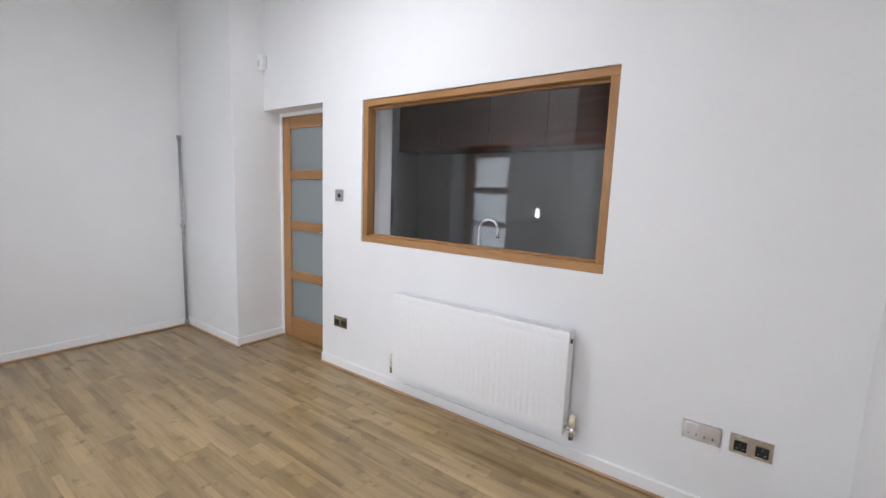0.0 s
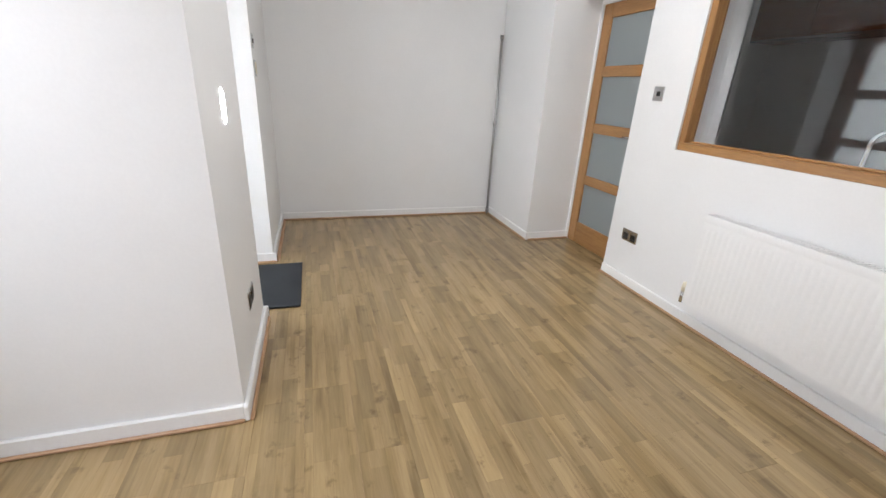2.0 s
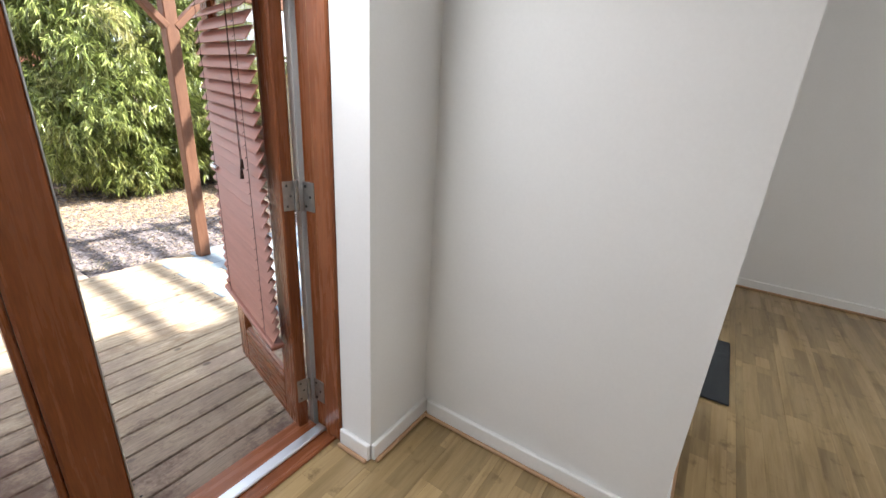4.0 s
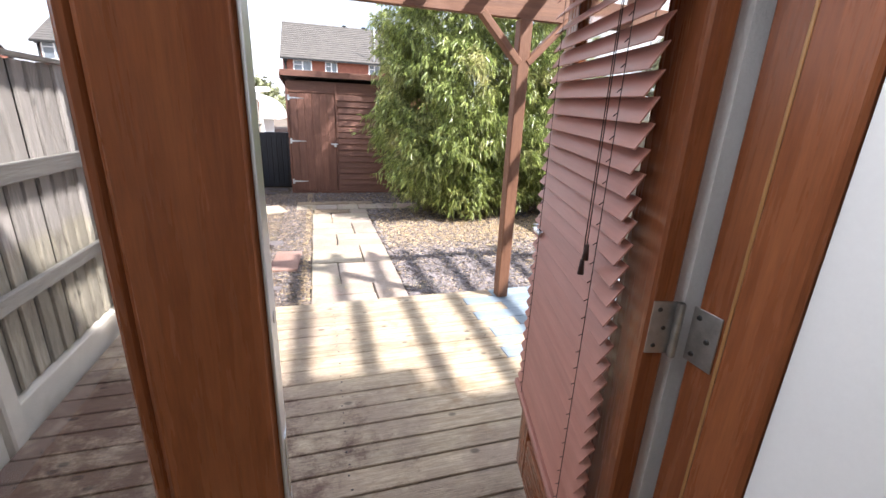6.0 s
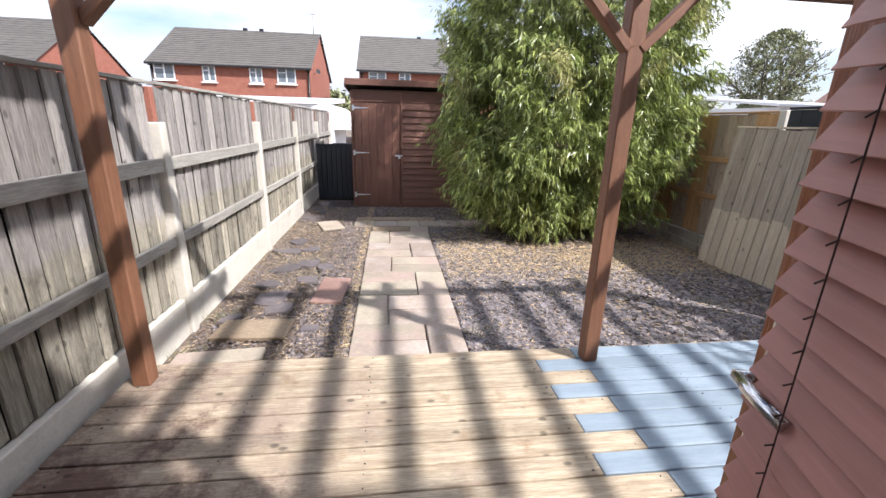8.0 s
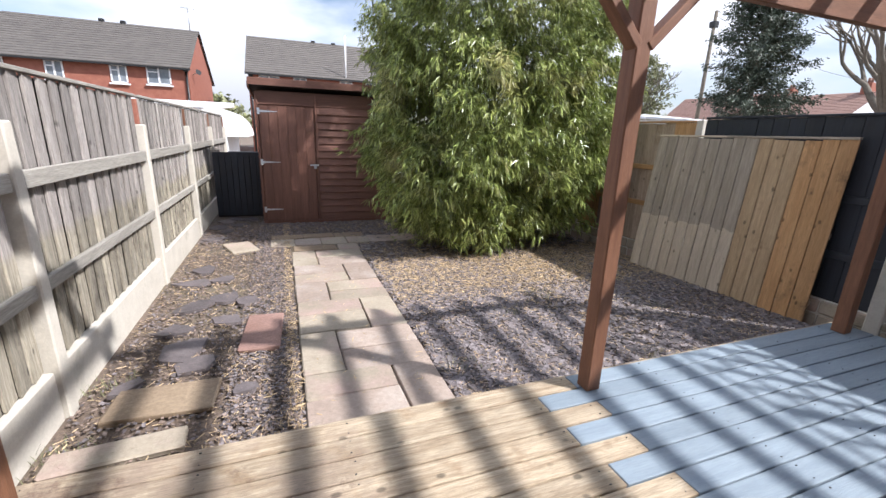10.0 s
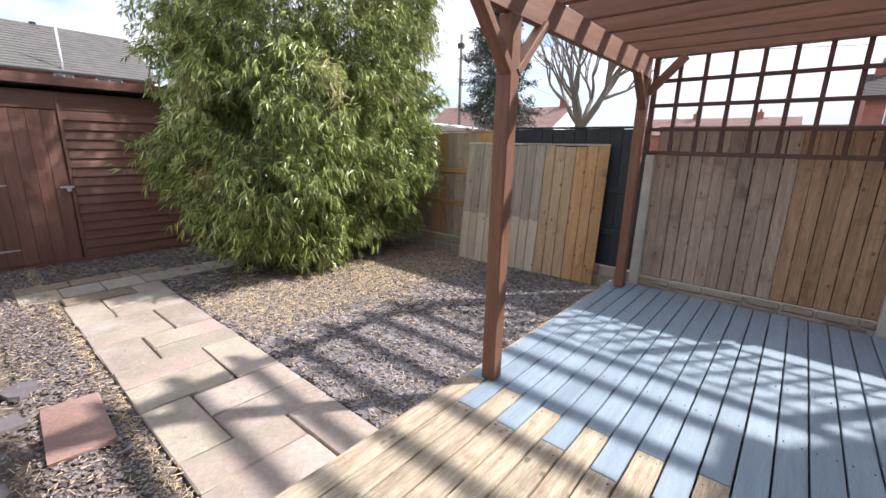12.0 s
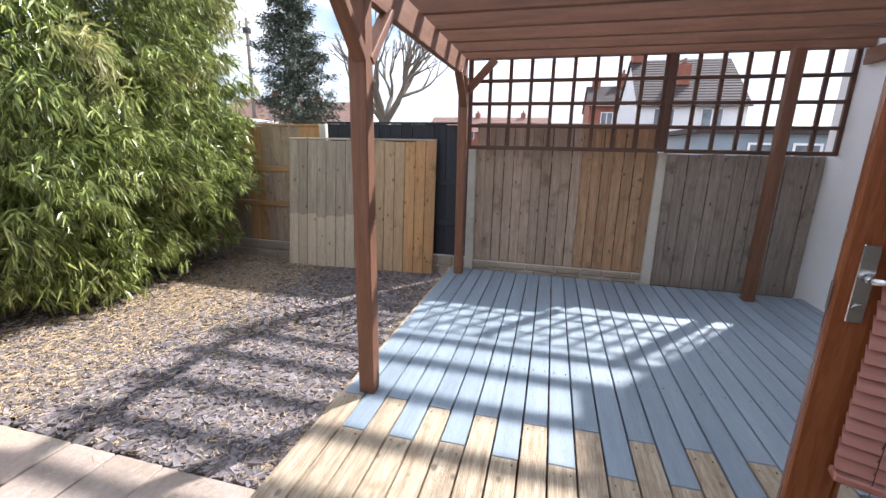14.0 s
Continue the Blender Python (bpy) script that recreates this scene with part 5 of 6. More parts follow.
tagged(scatter("grass_tufts", bm_v, bm_f, spring_leaf), "small tufts of weed grass in the gravel", "grass", kind="stuff")


# ---- bamboo ----
def bamboo():
    b = thing("bamboo", (-3.1, -7.7, GROUND), "tall dense clump of green bamboo with drooping leaves", "bamboo")
    cx, cy, rx, ry, top = -3.15, -7.74, 1.43, 1.20, 3.85

    def extent(z):
        s = max(0.0, min(1.0, (z - GROUND) / (top - GROUND)))
        body = 0.62 + 0.40 * math.sin(min(1.0, s / 0.33) * math.pi / 2) if s < 0.33 else 1.02
        crown = 1.0 if s < 0.8 else math.sqrt(max(0.0, 1 - ((s - 0.8) / 0.2) ** 2)) * 0.55 + 0.45
        return body * crown

    def lump(a, z):
        return 1 + 0.15 * noise.noise((math.cos(a) * 2.4, math.sin(a) * 2.4, z * 1.5)) + 0.26 * noise.noise((math.cos(a) * 6, math.sin(a) * 6, z * 2.6))

    vs, fs = [], []
    bm = bmesh.new()
    for _ in range(230):
        a, q = rng.uniform(0, 2 * math.pi), math.sqrt(rng.random())
        x0, y0 = cx + rx * 0.66 * q * math.cos(a), cy + ry * 0.52 * q * math.sin(a)
        H = rng.uniform(2.2, 3.4)
        bx, by = (x0 - cx) * rng.uniform(0.2, 0.6), (y0 - cy) * rng.uniform(0.3, 0.8)
        last = None
        for k in range(6):
            s = k / 5
            p = Vector((x0 + bx * s * s, y0 + by * s * s, GROUND + H * s))
            if last is not None:
                cyl(bm, last, p, 0.007 * (1 - 0.14 * k) + 0.001, 0.007 * (1 - 0.14 * (k + 1)) + 0.001, 5, False)
            last = p
    tagged(part("cane_thicket", bm, cane, b), kind="stuff")
    sprays = 0
    while sprays < 2500:
        a = rng.uniform(0, 2 * math.pi)
        z = GROUND + 0.22 + (top - GROUND - 0.25) * rng.random() ** 0.92
        sx, sy = math.cos(a), math.sin(a)
        if sy < -0.2 and rng.random() < 0.55:
            continue
        k = (abs(sx) ** 3.0 + abs(sy) ** 3.0) ** (-1 / 3.0)
        depth = 1 - abs(rng.normal(0, 0.06)) if rng.random() < 0.78 else rng.uniform(0.45, 0.9)
        hollow = noise.noise((sx * k * 3.4 + 7, sy * k * 3.4, z * 2.3)) + 0.5 * noise.noise((sx * k * 7.5, sy * k * 7.5 + 3, z * 5.0))
        depth -= 0.62 * min(0.6, max(0.0, hollow + 0.04))
        e = extent(z) * lump(a, z) * depth
        cxs, cys = cx + rx * k * sx * e, cy + ry * k * sy * e
        if cxs < -4.6 and z < 1.5:
            continue
        sprays += 1
        out = Vector((sx * k, sy * k, 0))
        reach = rng.uniform(0.055, 0.11)
        for _ in range(int(rng.integers(10, 17))):
            q = rng.normal(0, 1, 3)
            drop = abs(q[2]) * reach
            o0 = Vector((cxs + q[0] * reach, cys + q[1] * reach, z - drop * 1.1 + 0.1))
            if o0.z < GROUND + 0.08:
                continue
            tw = (out * 0.6 + Vector(rng.normal(0, 0.5, 3)) + Vector((0, 0, -0.1))).normalized()
            size = rng.uniform(0.8, 1.15) * (0.75 if z > 2.2 else 1.0)
            for j in range(int(rng.integers(5, 9))):
                o = o0 + tw * rng.uniform(-0.04, 0.07)
                d = (tw * 0.75 + Vector(rng.normal(0, 0.40, 3)) + Vector((0, 0, -0.62))).normalized()
                L, w = rng.uniform(0.07, 0.13) * size, rng.uniform(0.0062, 0.0105) * size
                sd = d.cross(Vector(rng.normal(0, 1, 3))).normalized()
                mid = o + d * L * 0.38
                tip = o + d * L + Vector((0, 0, -L * 0.22))
                q_ = len(vs)
                vs += [tuple(o), tuple(mid + sd * w), tuple(tip), tuple(mid - sd * w)]
                fs += [(q_, q_ + 1, q_ + 2), (q_, q_ + 2, q_ + 3)]
    tagged(scatter("leaves", vs, fs, bamboo_leaf, b), kind="stuff")


bamboo()


# ---- shed ----
def shed():
    s = thing("garden_shed", (-1.13, -10.2, GROUND), "red-brown boarded garden shed with a pent roof and closed door", "shed", kind="structure")
    x0, x1, y0, y1 = -2.42, -0.165, -11.1, -9.46
    zt = 1.80
    block("base", x0, x1, y0, y1 + 0.02, GROUND, GROUND + 0.045, shed_brown, s)
    block("core", x0 + 0.02, x1 - 0.02, y0, y1 - 0.02, GROUND + 0.047, zt, shed_brown, s)
    n = 16
    h = (1.60 - (GROUND + 0.05)) / n
    for i in range(n):
        z = GROUND + 0.05 + h * (i + 0.5)
        beam("cladding_board", (-1.0, y1 - 0.003, z), (x0, y1 - 0.003, z), 0.02, h + 0.012, shed_brown, s, (0, 1, 0.24), 0.003)
        beam("side_board", (x1 - 0.006, y1, z), (x1 - 0.006, y0, z), 0.02, h + 0.012, shed_brown, s, (1, 0, 0.24), 0.003)
    beam("header_board", (x1, y1 - 0.004, 1.69), (x0, y1 - 0.004, 1.69), 0.02, 0.18, shed_brown, s)
    d = block("door", -0.985, -0.205, y1 + 0.004, y1 + 0.012, GROUND + 0.05, 1.585, shed_brown, s)
    w = 0.78 / 6
    for i in range(6):
        beam("door_board", (-0.985 + w * (i + 0.5), y1 + 0.021, GROUND + 0.05), (-0.985 + w * (i + 0.5), y1 + 0.021, 1.585), w - 0.003, 0.016, shed_brown, d, (1, 0, 0), 0.002)
    for z in (0.02, 0.755, 1.50):
        bm = bmesh.new()
        box(bm, -0.215, -0.18, y1 + 0.03, y1 + 0.036, z - 0.045, z + 0.045)
        vs = box(bm, -0.46, -0.215, y1 + 0.03, y1 + 0.036, z - 0.016, z + 0.016)
        for v in vs:
            if v.co.x < -0.4:
                v.co.z = z + (v.co.z - z) * 0.25
        part("tee_hinge", bm, aluminium, d, "galvanised tee hinge")
    bm = bmesh.new()
    box(bm, -1.03, -0.90, y1 + 0.03, y1 + 0.04, 0.70, 0.725)
    box(bm, -1.0, -0.955, y1 + 0.04, y1 + 0.055, 0.66, 0.705, 0.004)
    part("bolt", bm, aluminium, d, "steel bolt with a padlock")
    bm = bmesh.new()
    vs = box(bm, x0 - 0.06, x1 + 0.07, y0 - 0.08, y1 + 0.13, 1.86, 1.90, 0.004)
    for v in vs:
        v.co.z -= (y1 + 0.13 - v.co.y) * 0.05
    part("roof", bm, felt, s, "dark felt roof")
    beam("fascia", (x0 - 0.06, y1 + 0.142, 1.905), (x1 + 0.08, y1 + 0.142, 1.905), 0.02, 0.10, shed_brown, s)
    beam("barge_board", (x1 + 0.08, y1 + 0.13, 1.86), (x1 + 0.08, y0 - 0.08, 1.77), 0.02, 0.09, shed_brown, s)
    for xs in (x1 - 0.012, -1.02):
        beam("corner_strip", (xs, y1 + 0.016, GROUND + 0.05), (xs, y1 + 0.016, 1.78), 0.035, 0.02, shed_brown, s, (1, 0, 0))


shed()

# ---- houses and trees in the distance ----
def gable_house(x0, x1, y0, y1, z_eave, z_ridge, wall_mat, roof_mat, label, windows, ridge="x", chimneys=(), base=GROUND):
    """A two-storey house; ridge along x or y; windows: (face, along, z, width, height)."""
    h = thing("house", ((x0 + x1) / 2, (y0 + y1) / 2, base), label, "house", kind="structure")
    bm = bmesh.new()
    box(bm, x0, x1, y0, y1, base, z_eave)
    if ridge == "x":
        ym = (y0 + y1) / 2
        for xs in (x0, x1):
            a = [bm.verts.new((xs, y0, z_eave)), bm.verts.new((xs, y1, z_eave)), bm.verts.new((xs, ym, z_ridge - 0.1))]
            bm.faces.new(a)
    else:
        xm = (x0 + x1) / 2
        for ys in (y0, y1):
            bm.faces.new([bm.verts.new((x0, ys, z_eave)), bm.verts.new((x1, ys, z_eave)), bm.verts.new((xm, ys, z_ridge - 0.1))])
    part("wall", bm, wall_mat, h)
    o = 0.3
    for s in (0, 1):
        bm = bmesh.new()
        if ridge == "x":
            ym = (y0 + y1) / 2
            ye = y0 - o if s == 0 else y1 + o
            drop = o * (z_ridge - z_eave) / ((y1 - y0) / 2)
            pts = [(x0 - 0.15, ye, z_eave - drop), (x1 + 0.15, ye, z_eave - drop), (x1 + 0.15, ym, z_ridge), (x0 - 0.15, ym, z_ridge)]
        else:
            xm = (x0 + x1) / 2
            xe = x0 - o if s == 0 else x1 + o
            drop = o * (z_ridge - z_eave) / ((x1 - x0) / 2)
            pts = [(xe, y0 - 0.15, z_eave - drop), (xe, y1 + 0.15, z_eave - drop), (xm, y1 + 0.15, z_ridge), (xm, y0 - 0.15, z_ridge)]
        a, b, c_, d_ = [Vector(p) for p in pts]
        rows = 18
        lip = Vector((0, 0, 0.035))
        for k in range(rows):
            t0, t1 = k / rows, (k + 1) / rows
            p = [a.lerp(d_, t0), b.lerp(c_, t0), b.lerp(c_, t1), a.lerp(d_, t1)]
            up = [bm.verts.new(p[0] + lip), bm.verts.new(p[1] + lip), bm.verts.new(p[2]), bm.verts.new(p[3])]
            lo = [bm.verts.new(p[0] - lip), bm.verts.new(p[1] - lip)]
            bm.faces.new(up)
            bm.faces.new((lo[0], lo[1], up[1], up[0]))
        part("roof", bm, roof_mat, h)
        g0, g1 = Vector(pts[0]), Vector(pts[1])
        if ridge == "x":
            beam("gutter", g0 + Vector((0, 0, -0.06)), g1 + Vector((0, 0, -0.06)), 0.1, 0.1, dark_plastic, h)
    for face, u, z, w, hh in windows:
        if face in ("s", "n"):
            yy, sg = (y0, -1) if face == "s" else (y1, 1)
            wn_ = block("window", u, u + w, yy - 0.02 * (sg < 0), yy + 0.02 * (sg > 0) + 0.004, z, z + hh, dark_glass, h, 0)
            yb = yy + sg * 0.03
            for xa, xb, za, zb in ((u, u + w, z, z + 0.07), (u, u + w, z + hh - 0.07, z + hh), (u, u + 0.07, z, z + hh), (u + w - 0.07, u + w, z, z + hh), (u + w / 2 - 0.04, u + w / 2 + 0.04, z, z + hh), (u + w / 2, u + w, z + hh * 0.66, z + hh * 0.66 + 0.05)):
                block("window_frame", xa, xb, min(yb - 0.02, yb + 0.02), max(yb - 0.02, yb + 0.02), za, zb, upvc, wn_, 0)
            block("sill", u - 0.08, u + w + 0.08, min(yy, yy + sg * 0.12), max(yy, yy + sg * 0.12), z - 0.08, z - 0.005, upvc, wn_, 0)
        else:
            xx, sg = (x0, -1) if face == "w" else (x1, 1)
            wn_ = block("window", xx - 0.02, xx + 0.02, u, u + w, z, z + hh, dark_glass, h, 0)
            xb0, xb1 = xx + sg * 0.03 - 0.02, xx + sg * 0.03 + 0.02
            for ya, yb_, za, zb in ((u, u + w, z, z + 0.07), (u, u + w, z + hh - 0.07, z + hh), (u, u + 0.07, z, z + hh), (u + w - 0.07, u + w, z, z + hh), (u + w / 2 - 0.04, u + w / 2 + 0.04, z, z + hh)):
                block("window_frame", xb0, xb1, ya, yb_, za, zb, upvc, wn_, 0)
    for cx, cy, cz in chimneys:
        ch = block("chimney", cx - 0.45, cx + 0.45, cy - 0.35, cy + 0.35, cz - 1.2, cz, wall_mat if wall_mat is brick_red else brick_red, h, 0.02)
        for k in (-0.2, 0.2):
            bm = bmesh.new()
            cyl(bm, (cx + k, cy, cz), (cx + k, cy, cz + 0.4), 0.12, 0.1, 10)
            part("chimney_pot", bm, roof_red, ch)
    return h


HY = -31.5
gable_house(4.25, 13.8, HY - 9.0, HY, 4.55, 7.2, brick_red, roof_grey, "red brick semi-detached house with grey tiled roof",
            [("n", 10.0, 3.38, 0.78, 0.95), ("n", 12.4, 3.42, 1.2, 0.95), ("n", 7.2, 3.38, 0.78, 0.95), ("n", 5.15, 3.42, 1.15, 0.95), ("n", 5.2, 0.8, 1.6, 1.2), ("n", 10.5, 0.8, 1.6, 1.2)])
gable_house(-8.5, 1.15, HY - 9.0, HY, 4.6, 7.25, brick_red, roof_grey, "red brick house with grey tiled roof behind the shed",
            [("n", -0.6, 3.42, 1.15, 0.95), ("n", -2.2, 3.42, 0.78, 0.95), ("n", -5.0, 3.42, 0.78, 0.95), ("n", -7.0, 3.42, 1.15, 0.95)])
gable_house(19.4, 29.0, HY - 8.0, HY + 1.0, 4.2, 7.1, brick_red, roof_grey, "red brick house with grey tiled roof beyond the fence", [("n", 21.0, 3.1, 1.15, 0.95), ("n", 25.0, 3.1, 1.15, 0.95)])
for k, (ax, ay, az) in enumerate(((4.6, HY - 4.4, 7.2), (-4.6, HY + 0.1, 4.6))):
    an = thing("aerial", (ax, ay, az), "thin television aerial on the roof", "aerial", "aerials")
    bm = bmesh.new()
    cyl(bm, (ax, ay, az - 0.3), (ax, ay, az + (1.3 if k == 0 else 2.4)), 0.03 + 0.02 * k, seg=6)
    part("mast", bm, steel_dull if k == 0 else upvc, an)
    if k == 0:
        bm = bmesh.new()
        cyl(bm, (ax - 0.4, ay, az + 1.2), (ax + 0.4, ay, az + 1.3), 0.015, seg=5)
        for q in range(6):
            cyl(bm, (ax - 0.35 + q * 0.14, ay - 0.2, az + 1.22), (ax - 0.35 + q * 0.14, ay + 0.2, az + 1.22), 0.01, seg=4)
        part("antenna", bm, steel_dull, an)
for px in (4.35, 13.7, 1.0):
    dp = thing("drainpipe", (px, HY + 0.08, GROUND), "dark plastic drainpipe on the brick house", "drainpipe", "drainpipes")
    bm = bmesh.new()
    cyl(bm, (px, HY + 0.08, GROUND), (px, HY + 0.08, 4.2), 0.06, seg=8)
    part("pipe", bm, dark_plastic, dp)
    bm = bmesh.new()
    box(bm, px - 0.12, px + 0.12, HY + 0.01, HY + 0.2, 4.2, 4.42, 0.02)
    part("hopper", bm, dark_plastic, dp)
dish = thing("satellite_dish", (4.1, HY - 1.2, 4.3), "small dark satellite dish on the gable wall", "satellite dish")
bm = bmesh.new()
cyl(bm, (4.0, HY - 1.2, 4.3), (3.9, HY - 1.1, 4.35), 0.04, 0.17, 18)
part("reflector", bm, dark_plastic, dish)
bm = bmesh.new()
cyl(bm, (4.25, HY - 1.25, 4.2), (4.0, HY - 1.2, 4.3), 0.025, seg=6)
part("arm", bm, steel_dull, dish)
for vx in (8.2, 9.3, -3.0, -4.4):
    rv = thing("ridge_vent", (vx, HY - 4.5, 7.2), "small dark vent on the roof ridge", "roof vent", "ridge vents")
    bm = bmesh.new()
    box(bm, vx - 0.14, vx + 0.14, HY - 4.62, HY - 4.38, 7.1, 7.34, 0.03)
    part("cap", bm, dark_plastic, rv)
# pale outbuildings over the fence
g1 = thing("outbuilding", (4.0, -20, GROUND), "low white-roofed garden building beyond the fence", "outbuilding", kind="structure")
block("wall", 1.6, 6.5, -24, -19.5, GROUND, 1.85, render_white, g1)
bm = bmesh.new()
vs = box(bm, 1.4, 6.7, -24.2, -19.3, 1.85, 2.05, 0.02)
for v in vs:
    v.co.z += 0.25 * (v.co.y + 24.2) / 4.9 * -1 + 0.25
part("roof", bm, upvc, g1)
g2 = thing("outbuilding", (2.0, -17, GROUND), "white domed polytunnel roof beyond the fence", "outbuilding", kind="structure")
bm = bmesh.new()
prev = None
for i in range(13):
    a = math.pi * i / 12
    row = [bm.verts.new((1.15 + 0.75 * math.cos(a), y, 1.0 + 0.75 * math.sin(a))) for y in (-19.0, -15.5)]
    if prev:
        bm.faces.new((prev[0], prev[1], row[1], row[0])).smooth = True
    prev = row
for yy in (-19.0, -15.5):
    bm.faces.new([bm.verts.new((1.15 + 0.75 * math.cos(math.pi * i / 12), yy, 1.0 + 0.75 * math.sin(math.pi * i / 12))) for i in range(13)])
part("cover", bm, upvc, g2)
block("wall", 0.9, 1.9, -19.0, -15.5, GROUND, 1.0, render_white, g2)

# houses seen over the trellis and the far fence
gable_house(-38, -29, 1.7, 7.6, 4.0, 7.2, render_white, felt, "white rendered house with dark roof beyond the trellis",
            [("e", 2.6, 2.6, 1.2, 1.1), ("e", 5.2, 2.6, 1.2, 1.1)], "y", ((-33.5, 2.0, 8.2), (-31.0, 4.4, 6.4)))
gable_house(-48, -40, -0.4, 3.3, 4.9, 6.9, brick_red, felt, "small brick house with dark roof and chimneys", [("e", 0.6, 3.2, 1.0, 1.1)], "y", ((-44, 0.3, 7.5), (-44, 2.6, 7.9)))
gable_house(-52, -43, -33.0, -24.0, 3.6, 6.0, render_white, roof_red, "pale house with red tiled roof beyond the fence",
            [("e", -30.5, 2.4, 1.3, 1.2), ("e", -26.0, 2.4, 1.3, 1.2)], "y", ((-47.5, -25.0, 6.7), (-47.5, -31.0, 6.7)))
gable_house(-60, -52, -50.0, -36.0, 4.4, 7.4, render_white, roof_red, "distant pale house with red roof", [("e", -46.0, 2.6, 1.4, 1.2), ("e", -41.0, 2.6, 1.4, 1.2)], "y", ((-56.0, -43.0, 8.2),))
gable_house(-72, -63, -22.0, -4.0, 3.4, 5.6, brick_red, roof_red, "distant brick terrace with red roof", [("e", -16.0, 2.2, 1.3, 1.1), ("e", -9.0, 2.2, 1.3, 1.1)], "y", ((-67.5, -15.0, 6.2), (-67.5, -8.0, 6.2)))
shop = thing("outbuilding", (-17, 3, GROUND), "blue-grey flat garden building behind the trellis", "outbuilding", kind="structure")
block("wall", -19, -14, 1.0, 6.5, GROUND, 1.75, deck_blue, shop)
block("roof", -19.2, -13.8, 0.8, 6.7, 1.752, 1.9, felt, shop)
for k in range(3):
    w_ = block("window", -13.998, -13.97, 2.2 + k * 1.1, 2.9 + k * 1.1, 0.5, 1.5, dark_glass, shop, 0)
    for zz in (0.5, 1.45):
        block("window_frame", -13.972, -13.94, 2.2 + k * 1.1, 2.9 + k * 1.1, zz, zz + 0.06, upvc, w_, 0)
    for yy in (2.2, 2.84):
        block("window_frame", -13.972, -13.94, yy + k * 1.1, yy + 0.06 + k * 1.1, 0.56, 1.45, upvc, w_, 0)
pale = thing("outbuilding", (-24, -24, GROUND), "low building with pale metal roof beyond the fence", "outbuilding", kind="structure")
block("wall", -28, -22, -29, -23.5, GROUND, 2.6, render_white, pale)
bm = bmesh.new()
vs = box(bm, -28.3, -21.7, -29.3, -23.2, 2.6, 2.75, 0.02)
for v in vs:
    v.co.z += 0.6 * (v.co.y + 29.3) / 6.1 * -1 + 0.6
part("roof", bm, upvc, pale)

pole = thing("telegraph_pole", (-30, -26.5, GROUND), "tall grey wooden telegraph pole with crossarm and wires", "pole")
bm = bmesh.new()
cyl(bm, (-30, -26.5, GROUND - 0.2), (-30, -26.5, 10.4), 0.16, 0.11, 12)
part("shaft", bm, bark, pole)
block("insulator_box", -30.2, -29.8, -26.75, -26.3, 9.3, 9.7, dark_plastic, pole)
for k, (tx, ty, tz) in enumerate(((-47, -25, 6.8), (-33, 2, 6.8), (-56, -43, 7.4))):
    bm = bmesh.new()
    pipe(bm, [Vector((-30, -26.5, 10.1)).lerp(Vector((tx, ty, tz)), s / 8) + Vector((0, 0, -0.7 * math.sin(math.pi * s / 8))) for s in range(9)], 0.014, 4)
    part("wire", bm, dark_plastic, pole)


def branching(bm, p, d, length, r, depth, spread, up):
    """Limbs that fork and taper."""
    q = p
    steps = 4
    for k in range(steps):
        d = (d + Vector(rng.normal(0, 0.10, 3)) + Vector((0, 0, up))).normalized()
        nxt = q + d * length / steps
        ra, rb = r * (1 - 0.09 * k), r * (1 - 0.09 * (k + 1))
        cyl(bm, q, nxt, ra, rb, 7 if r > 0.05 else 4, False)
        q = nxt
    if depth:
        for _ in range(int(rng.integers(2, 4))):
            nd = (d + Vector(rng.normal(0, spread, 3))).normalized()
            branching(bm, q, nd, length * rng.uniform(0.62, 0.85), r * 0.6, depth - 1, spread, up)


bare_tree = thing("bare_tree", (-27, -14.1, GROUND), "large leafless tree with many upswept limbs", "tree")
bm = bmesh.new()
branching(bm, Vector((-27, -14.1, GROUND)), Vector((0, 0, 1)), 3.0, 0.42, 0, 0.3, 0.05)
for i in range(8):
    a = 2 * math.pi * i / 8 + rng.uniform(-0.3, 0.3)
    branching(bm, Vector((-27, -14.1, 2.6)), Vector((math.cos(a) * 0.62, math.sin(a) * 0.62, 0.85)).normalized(), 2.2, 0.2, 4, 0.30, 0.08)
part("branchwork", bm, bark, bare_tree)


def leafy(parent, name, centre, rad, n, size, material, shape):
    vs, fs = [], []
    for _ in range(n):
        t, a = rng.random(), rng.uniform(0, 2 * math.pi)
        r = shape(t) * (0.72 + 0.28 * math.sin(a * 3 + t * 19) * math.sin(a * 5 - t * 31)) * math.sqrt(rng.uniform(0.25, 1.0))
        p = Vector((centre[0] + rad[0] * r * math.cos(a), centre[1] + rad[1] * r * math.sin(a), centre[2] + rad[2] * t))
        for _k in range(5):
            o = p + Vector(rng.normal(0, size * 0.8, 3))
            u = Vector(rng.normal(0, 1, 3)).normalized()
            w = u.cross(Vector(rng.normal(0, 1, 3))).normalized()
            q = len(vs)
            vs += [tuple(o - u * size), tuple(o + w * size * 0.5), tuple(o + u * size), tuple(o - w * size * 0.5)]
            fs.append((q, q + 1, q + 2, q + 3))
    return tagged(scatter(name, vs, fs, material, parent), kind="stuff")


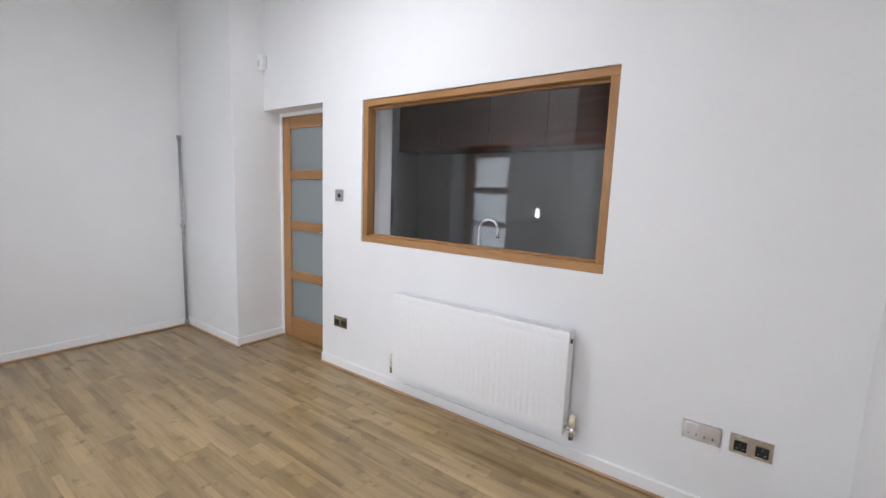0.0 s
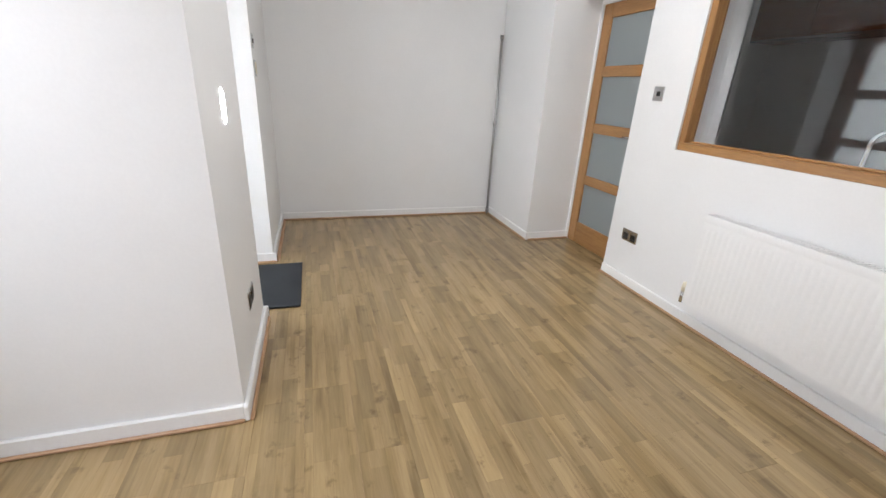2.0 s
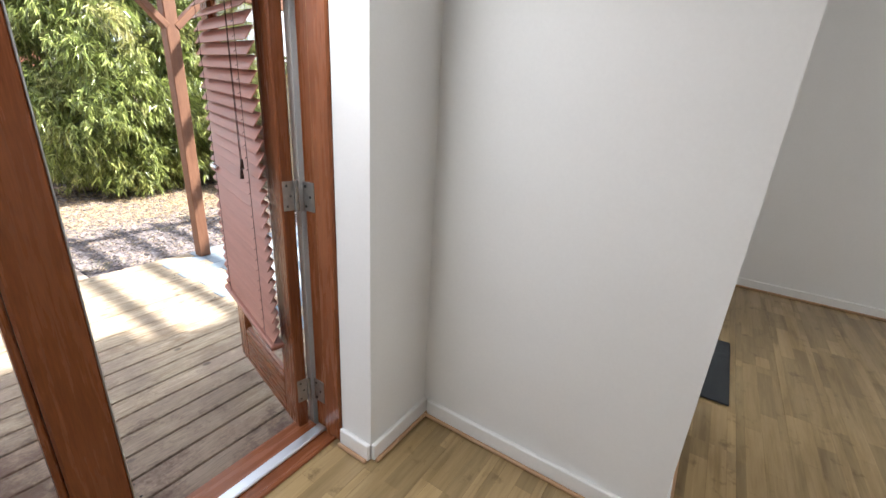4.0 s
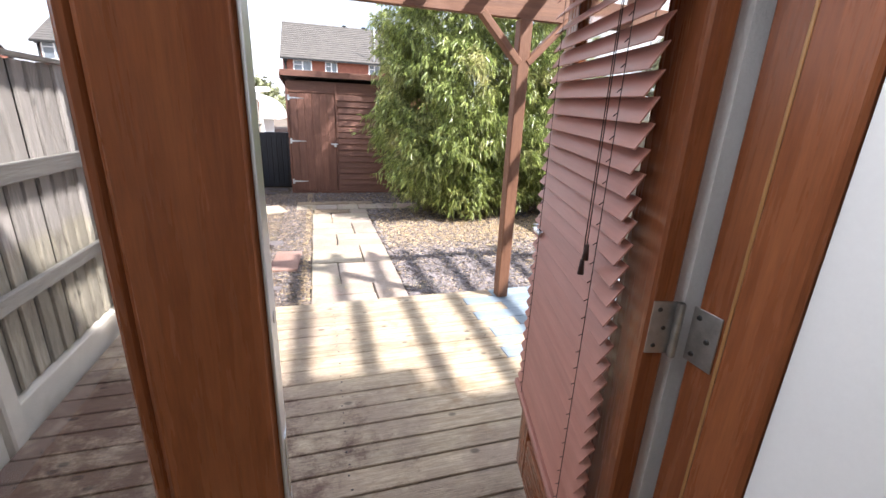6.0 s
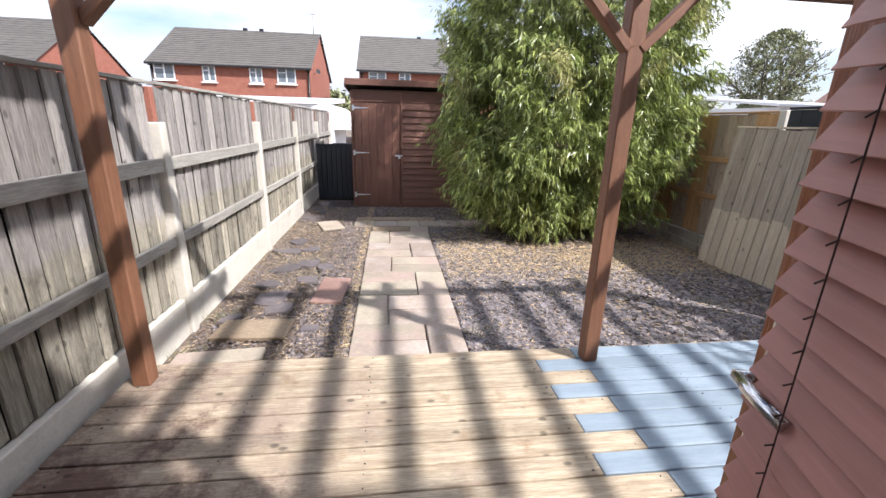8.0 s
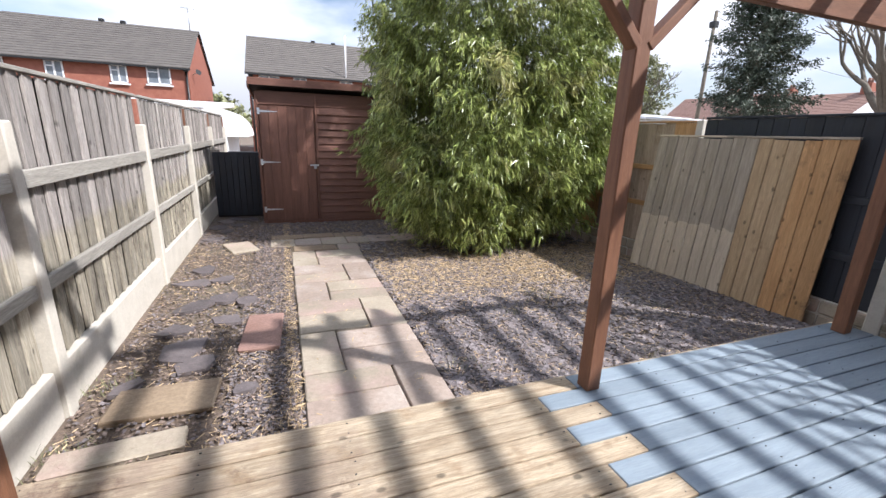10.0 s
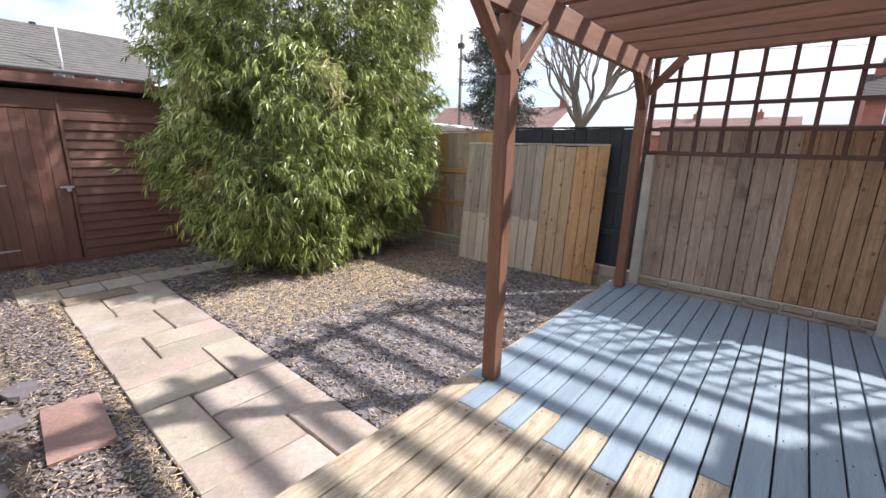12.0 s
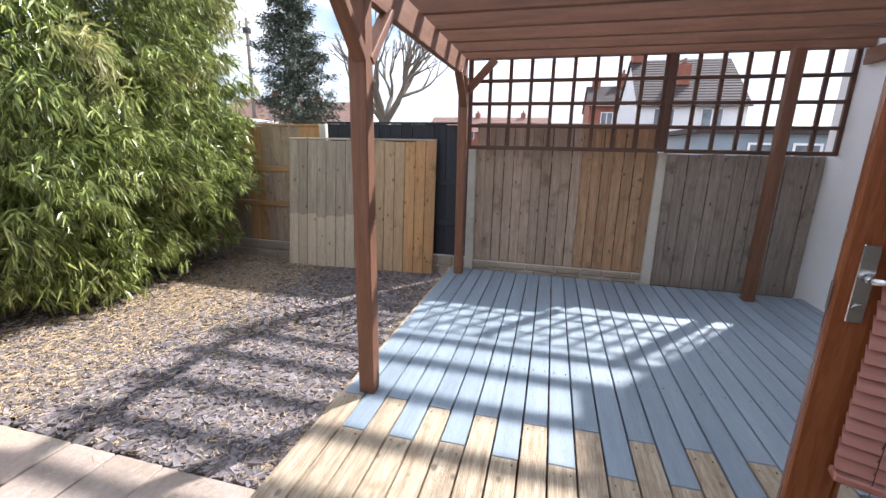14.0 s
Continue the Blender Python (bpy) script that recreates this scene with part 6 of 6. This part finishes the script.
conifer = thing("conifer", (-26, -20.1, GROUND), "tall dark evergreen conifer with ragged crown", "tree")
bm = bmesh.new()
cyl(bm, (-26, -20.1, GROUND), (-26, -20.1, 11), 0.25, 0.08, 10)
part("trunk", bm, bark, conifer)
vs, fs = [], []
bm = bmesh.new()
for k in range(170):
    t = (k / 170) ** 0.9
    z = 2.2 + 10.2 * t
    a = rng.uniform(0, 2 * math.pi)
    reach = 2.75 * (1 - t) ** 0.62 * rng.uniform(0.55, 1.15) + 0.25
    root = Vector((-26, -20.1, z))
    tip = root + Vector((math.cos(a) * reach, math.sin(a) * reach, rng.uniform(-0.35, 0.35) + reach * 0.12))
    cyl(bm, root, tip, 0.045, 0.012, 4, False)
    for _ in range(int(12 + reach * 9)):
        s = rng.uniform(0.18, 1.05)
        p = root.lerp(tip, s) + Vector(rng.normal(0, 0.10 + 0.16 * (1 - s), 3))
        for _k in range(8):
            o = p + Vector(rng.normal(0, 0.12, 3))
            u = (Vector((math.cos(a), math.sin(a), -0.5)) + Vector(rng.normal(0, 0.7, 3))).normalized()
            w = u.cross(Vector(rng.normal(0, 1, 3))).normalized()
            q = len(vs)
            vs += [tuple(o - u * 0.09), tuple(o + w * 0.035), tuple(o + u * 0.11), tuple(o - w * 0.035)]
            fs.append((q, q + 1, q + 2, q + 3))
part("branchwork", bm, bark, conifer)
tagged(scatter("crown", vs, fs, conifer_leaf, conifer), kind="stuff")
pale_tree = thing("spring_tree", (-30, -33, GROUND), "hazy pale green tree just coming into leaf", "tree")
bm = bmesh.new()
branching(bm, Vector((-30, -33, GROUND)), Vector((0, 0, 1)), 2.5, 0.28, 0, 0.3, 0.05)
for i in range(7):
    a = 2 * math.pi * i / 7
    branching(bm, Vector((-30, -33, 2.0)), Vector((math.cos(a) * 0.6, math.sin(a) * 0.6, 0.8)).normalized(), 2.0, 0.14, 3, 0.35, 0.06)
part("branchwork", bm, bark, pale_tree)
leafy(pale_tree, "crown", (-30, -33, 2.0), (3.6, 3.6, 6.5), 2600, 0.10, spring_leaf, lambda t: math.sqrt(max(0, 1 - (2 * t - 1) ** 2)))
hedge_v = thing("distant_trees", (-60, -60, GROUND), "line of distant hazy trees on the horizon", "trees", kind="stuff")
for i in range(16):
    a = radians(-10 + i * 14)
    cxx, cyy = -8 - 85 * math.cos(a), 5 - 85 * math.sin(a)
    leafy(hedge_v, "crown", (cxx, cyy, 0.0), (9, 9, rng.uniform(3.5, 6.0)), 420, 0.5, spring_leaf if i % 3 else conifer_leaf, lambda t: math.sqrt(max(0, 1 - t * t)))

# ---- laminate boards ----
row_h, y = 0.192, -1.52
k = 0
while y < 2.21:
    h = min(row_h, 2.215 - y)
    lo_x = -4.27 if y > -0.42 else (-3.21 if y > -1.0 else -1.56)
    hi_x = 0.437
    x = hi_x + (0.0, 0.45, 0.85)[k % 3]
    while x > lo_x:
        xa, xb = max(x - 1.285, lo_x), min(x, hi_x)
        segs = [(xa, xb)]
        if -1.0 < y + h / 2 < -0.42:
            segs = [(max(a, max(q0, xa)), min(b, min(q1, xb))) for (a, b) in [(xa, xb)] for q0, q1 in ((-3.21, -2.36), (-1.56, 0.437))]
        elif y + h / 2 > 2.045:
            segs = [(max(xa, -3.355), min(xb, -2.59))]
        elif y + h / 2 > 1.775:
            segs = [(max(xa, -3.355), xb)]
        elif y + h / 2 < -1.335:
            segs = [(max(xa, -1.235), xb)]
        for a, b in segs:
            if b - a > 0.03:
                beam("laminate_board", (a + 0.0004, y + h / 2, -0.003), (b - 0.0004, y + h / 2, -0.003), h - 0.0008, 0.006, floor_laminate, floor_base, c=0)
        x -= 1.285
    y += row_h
    k += 1
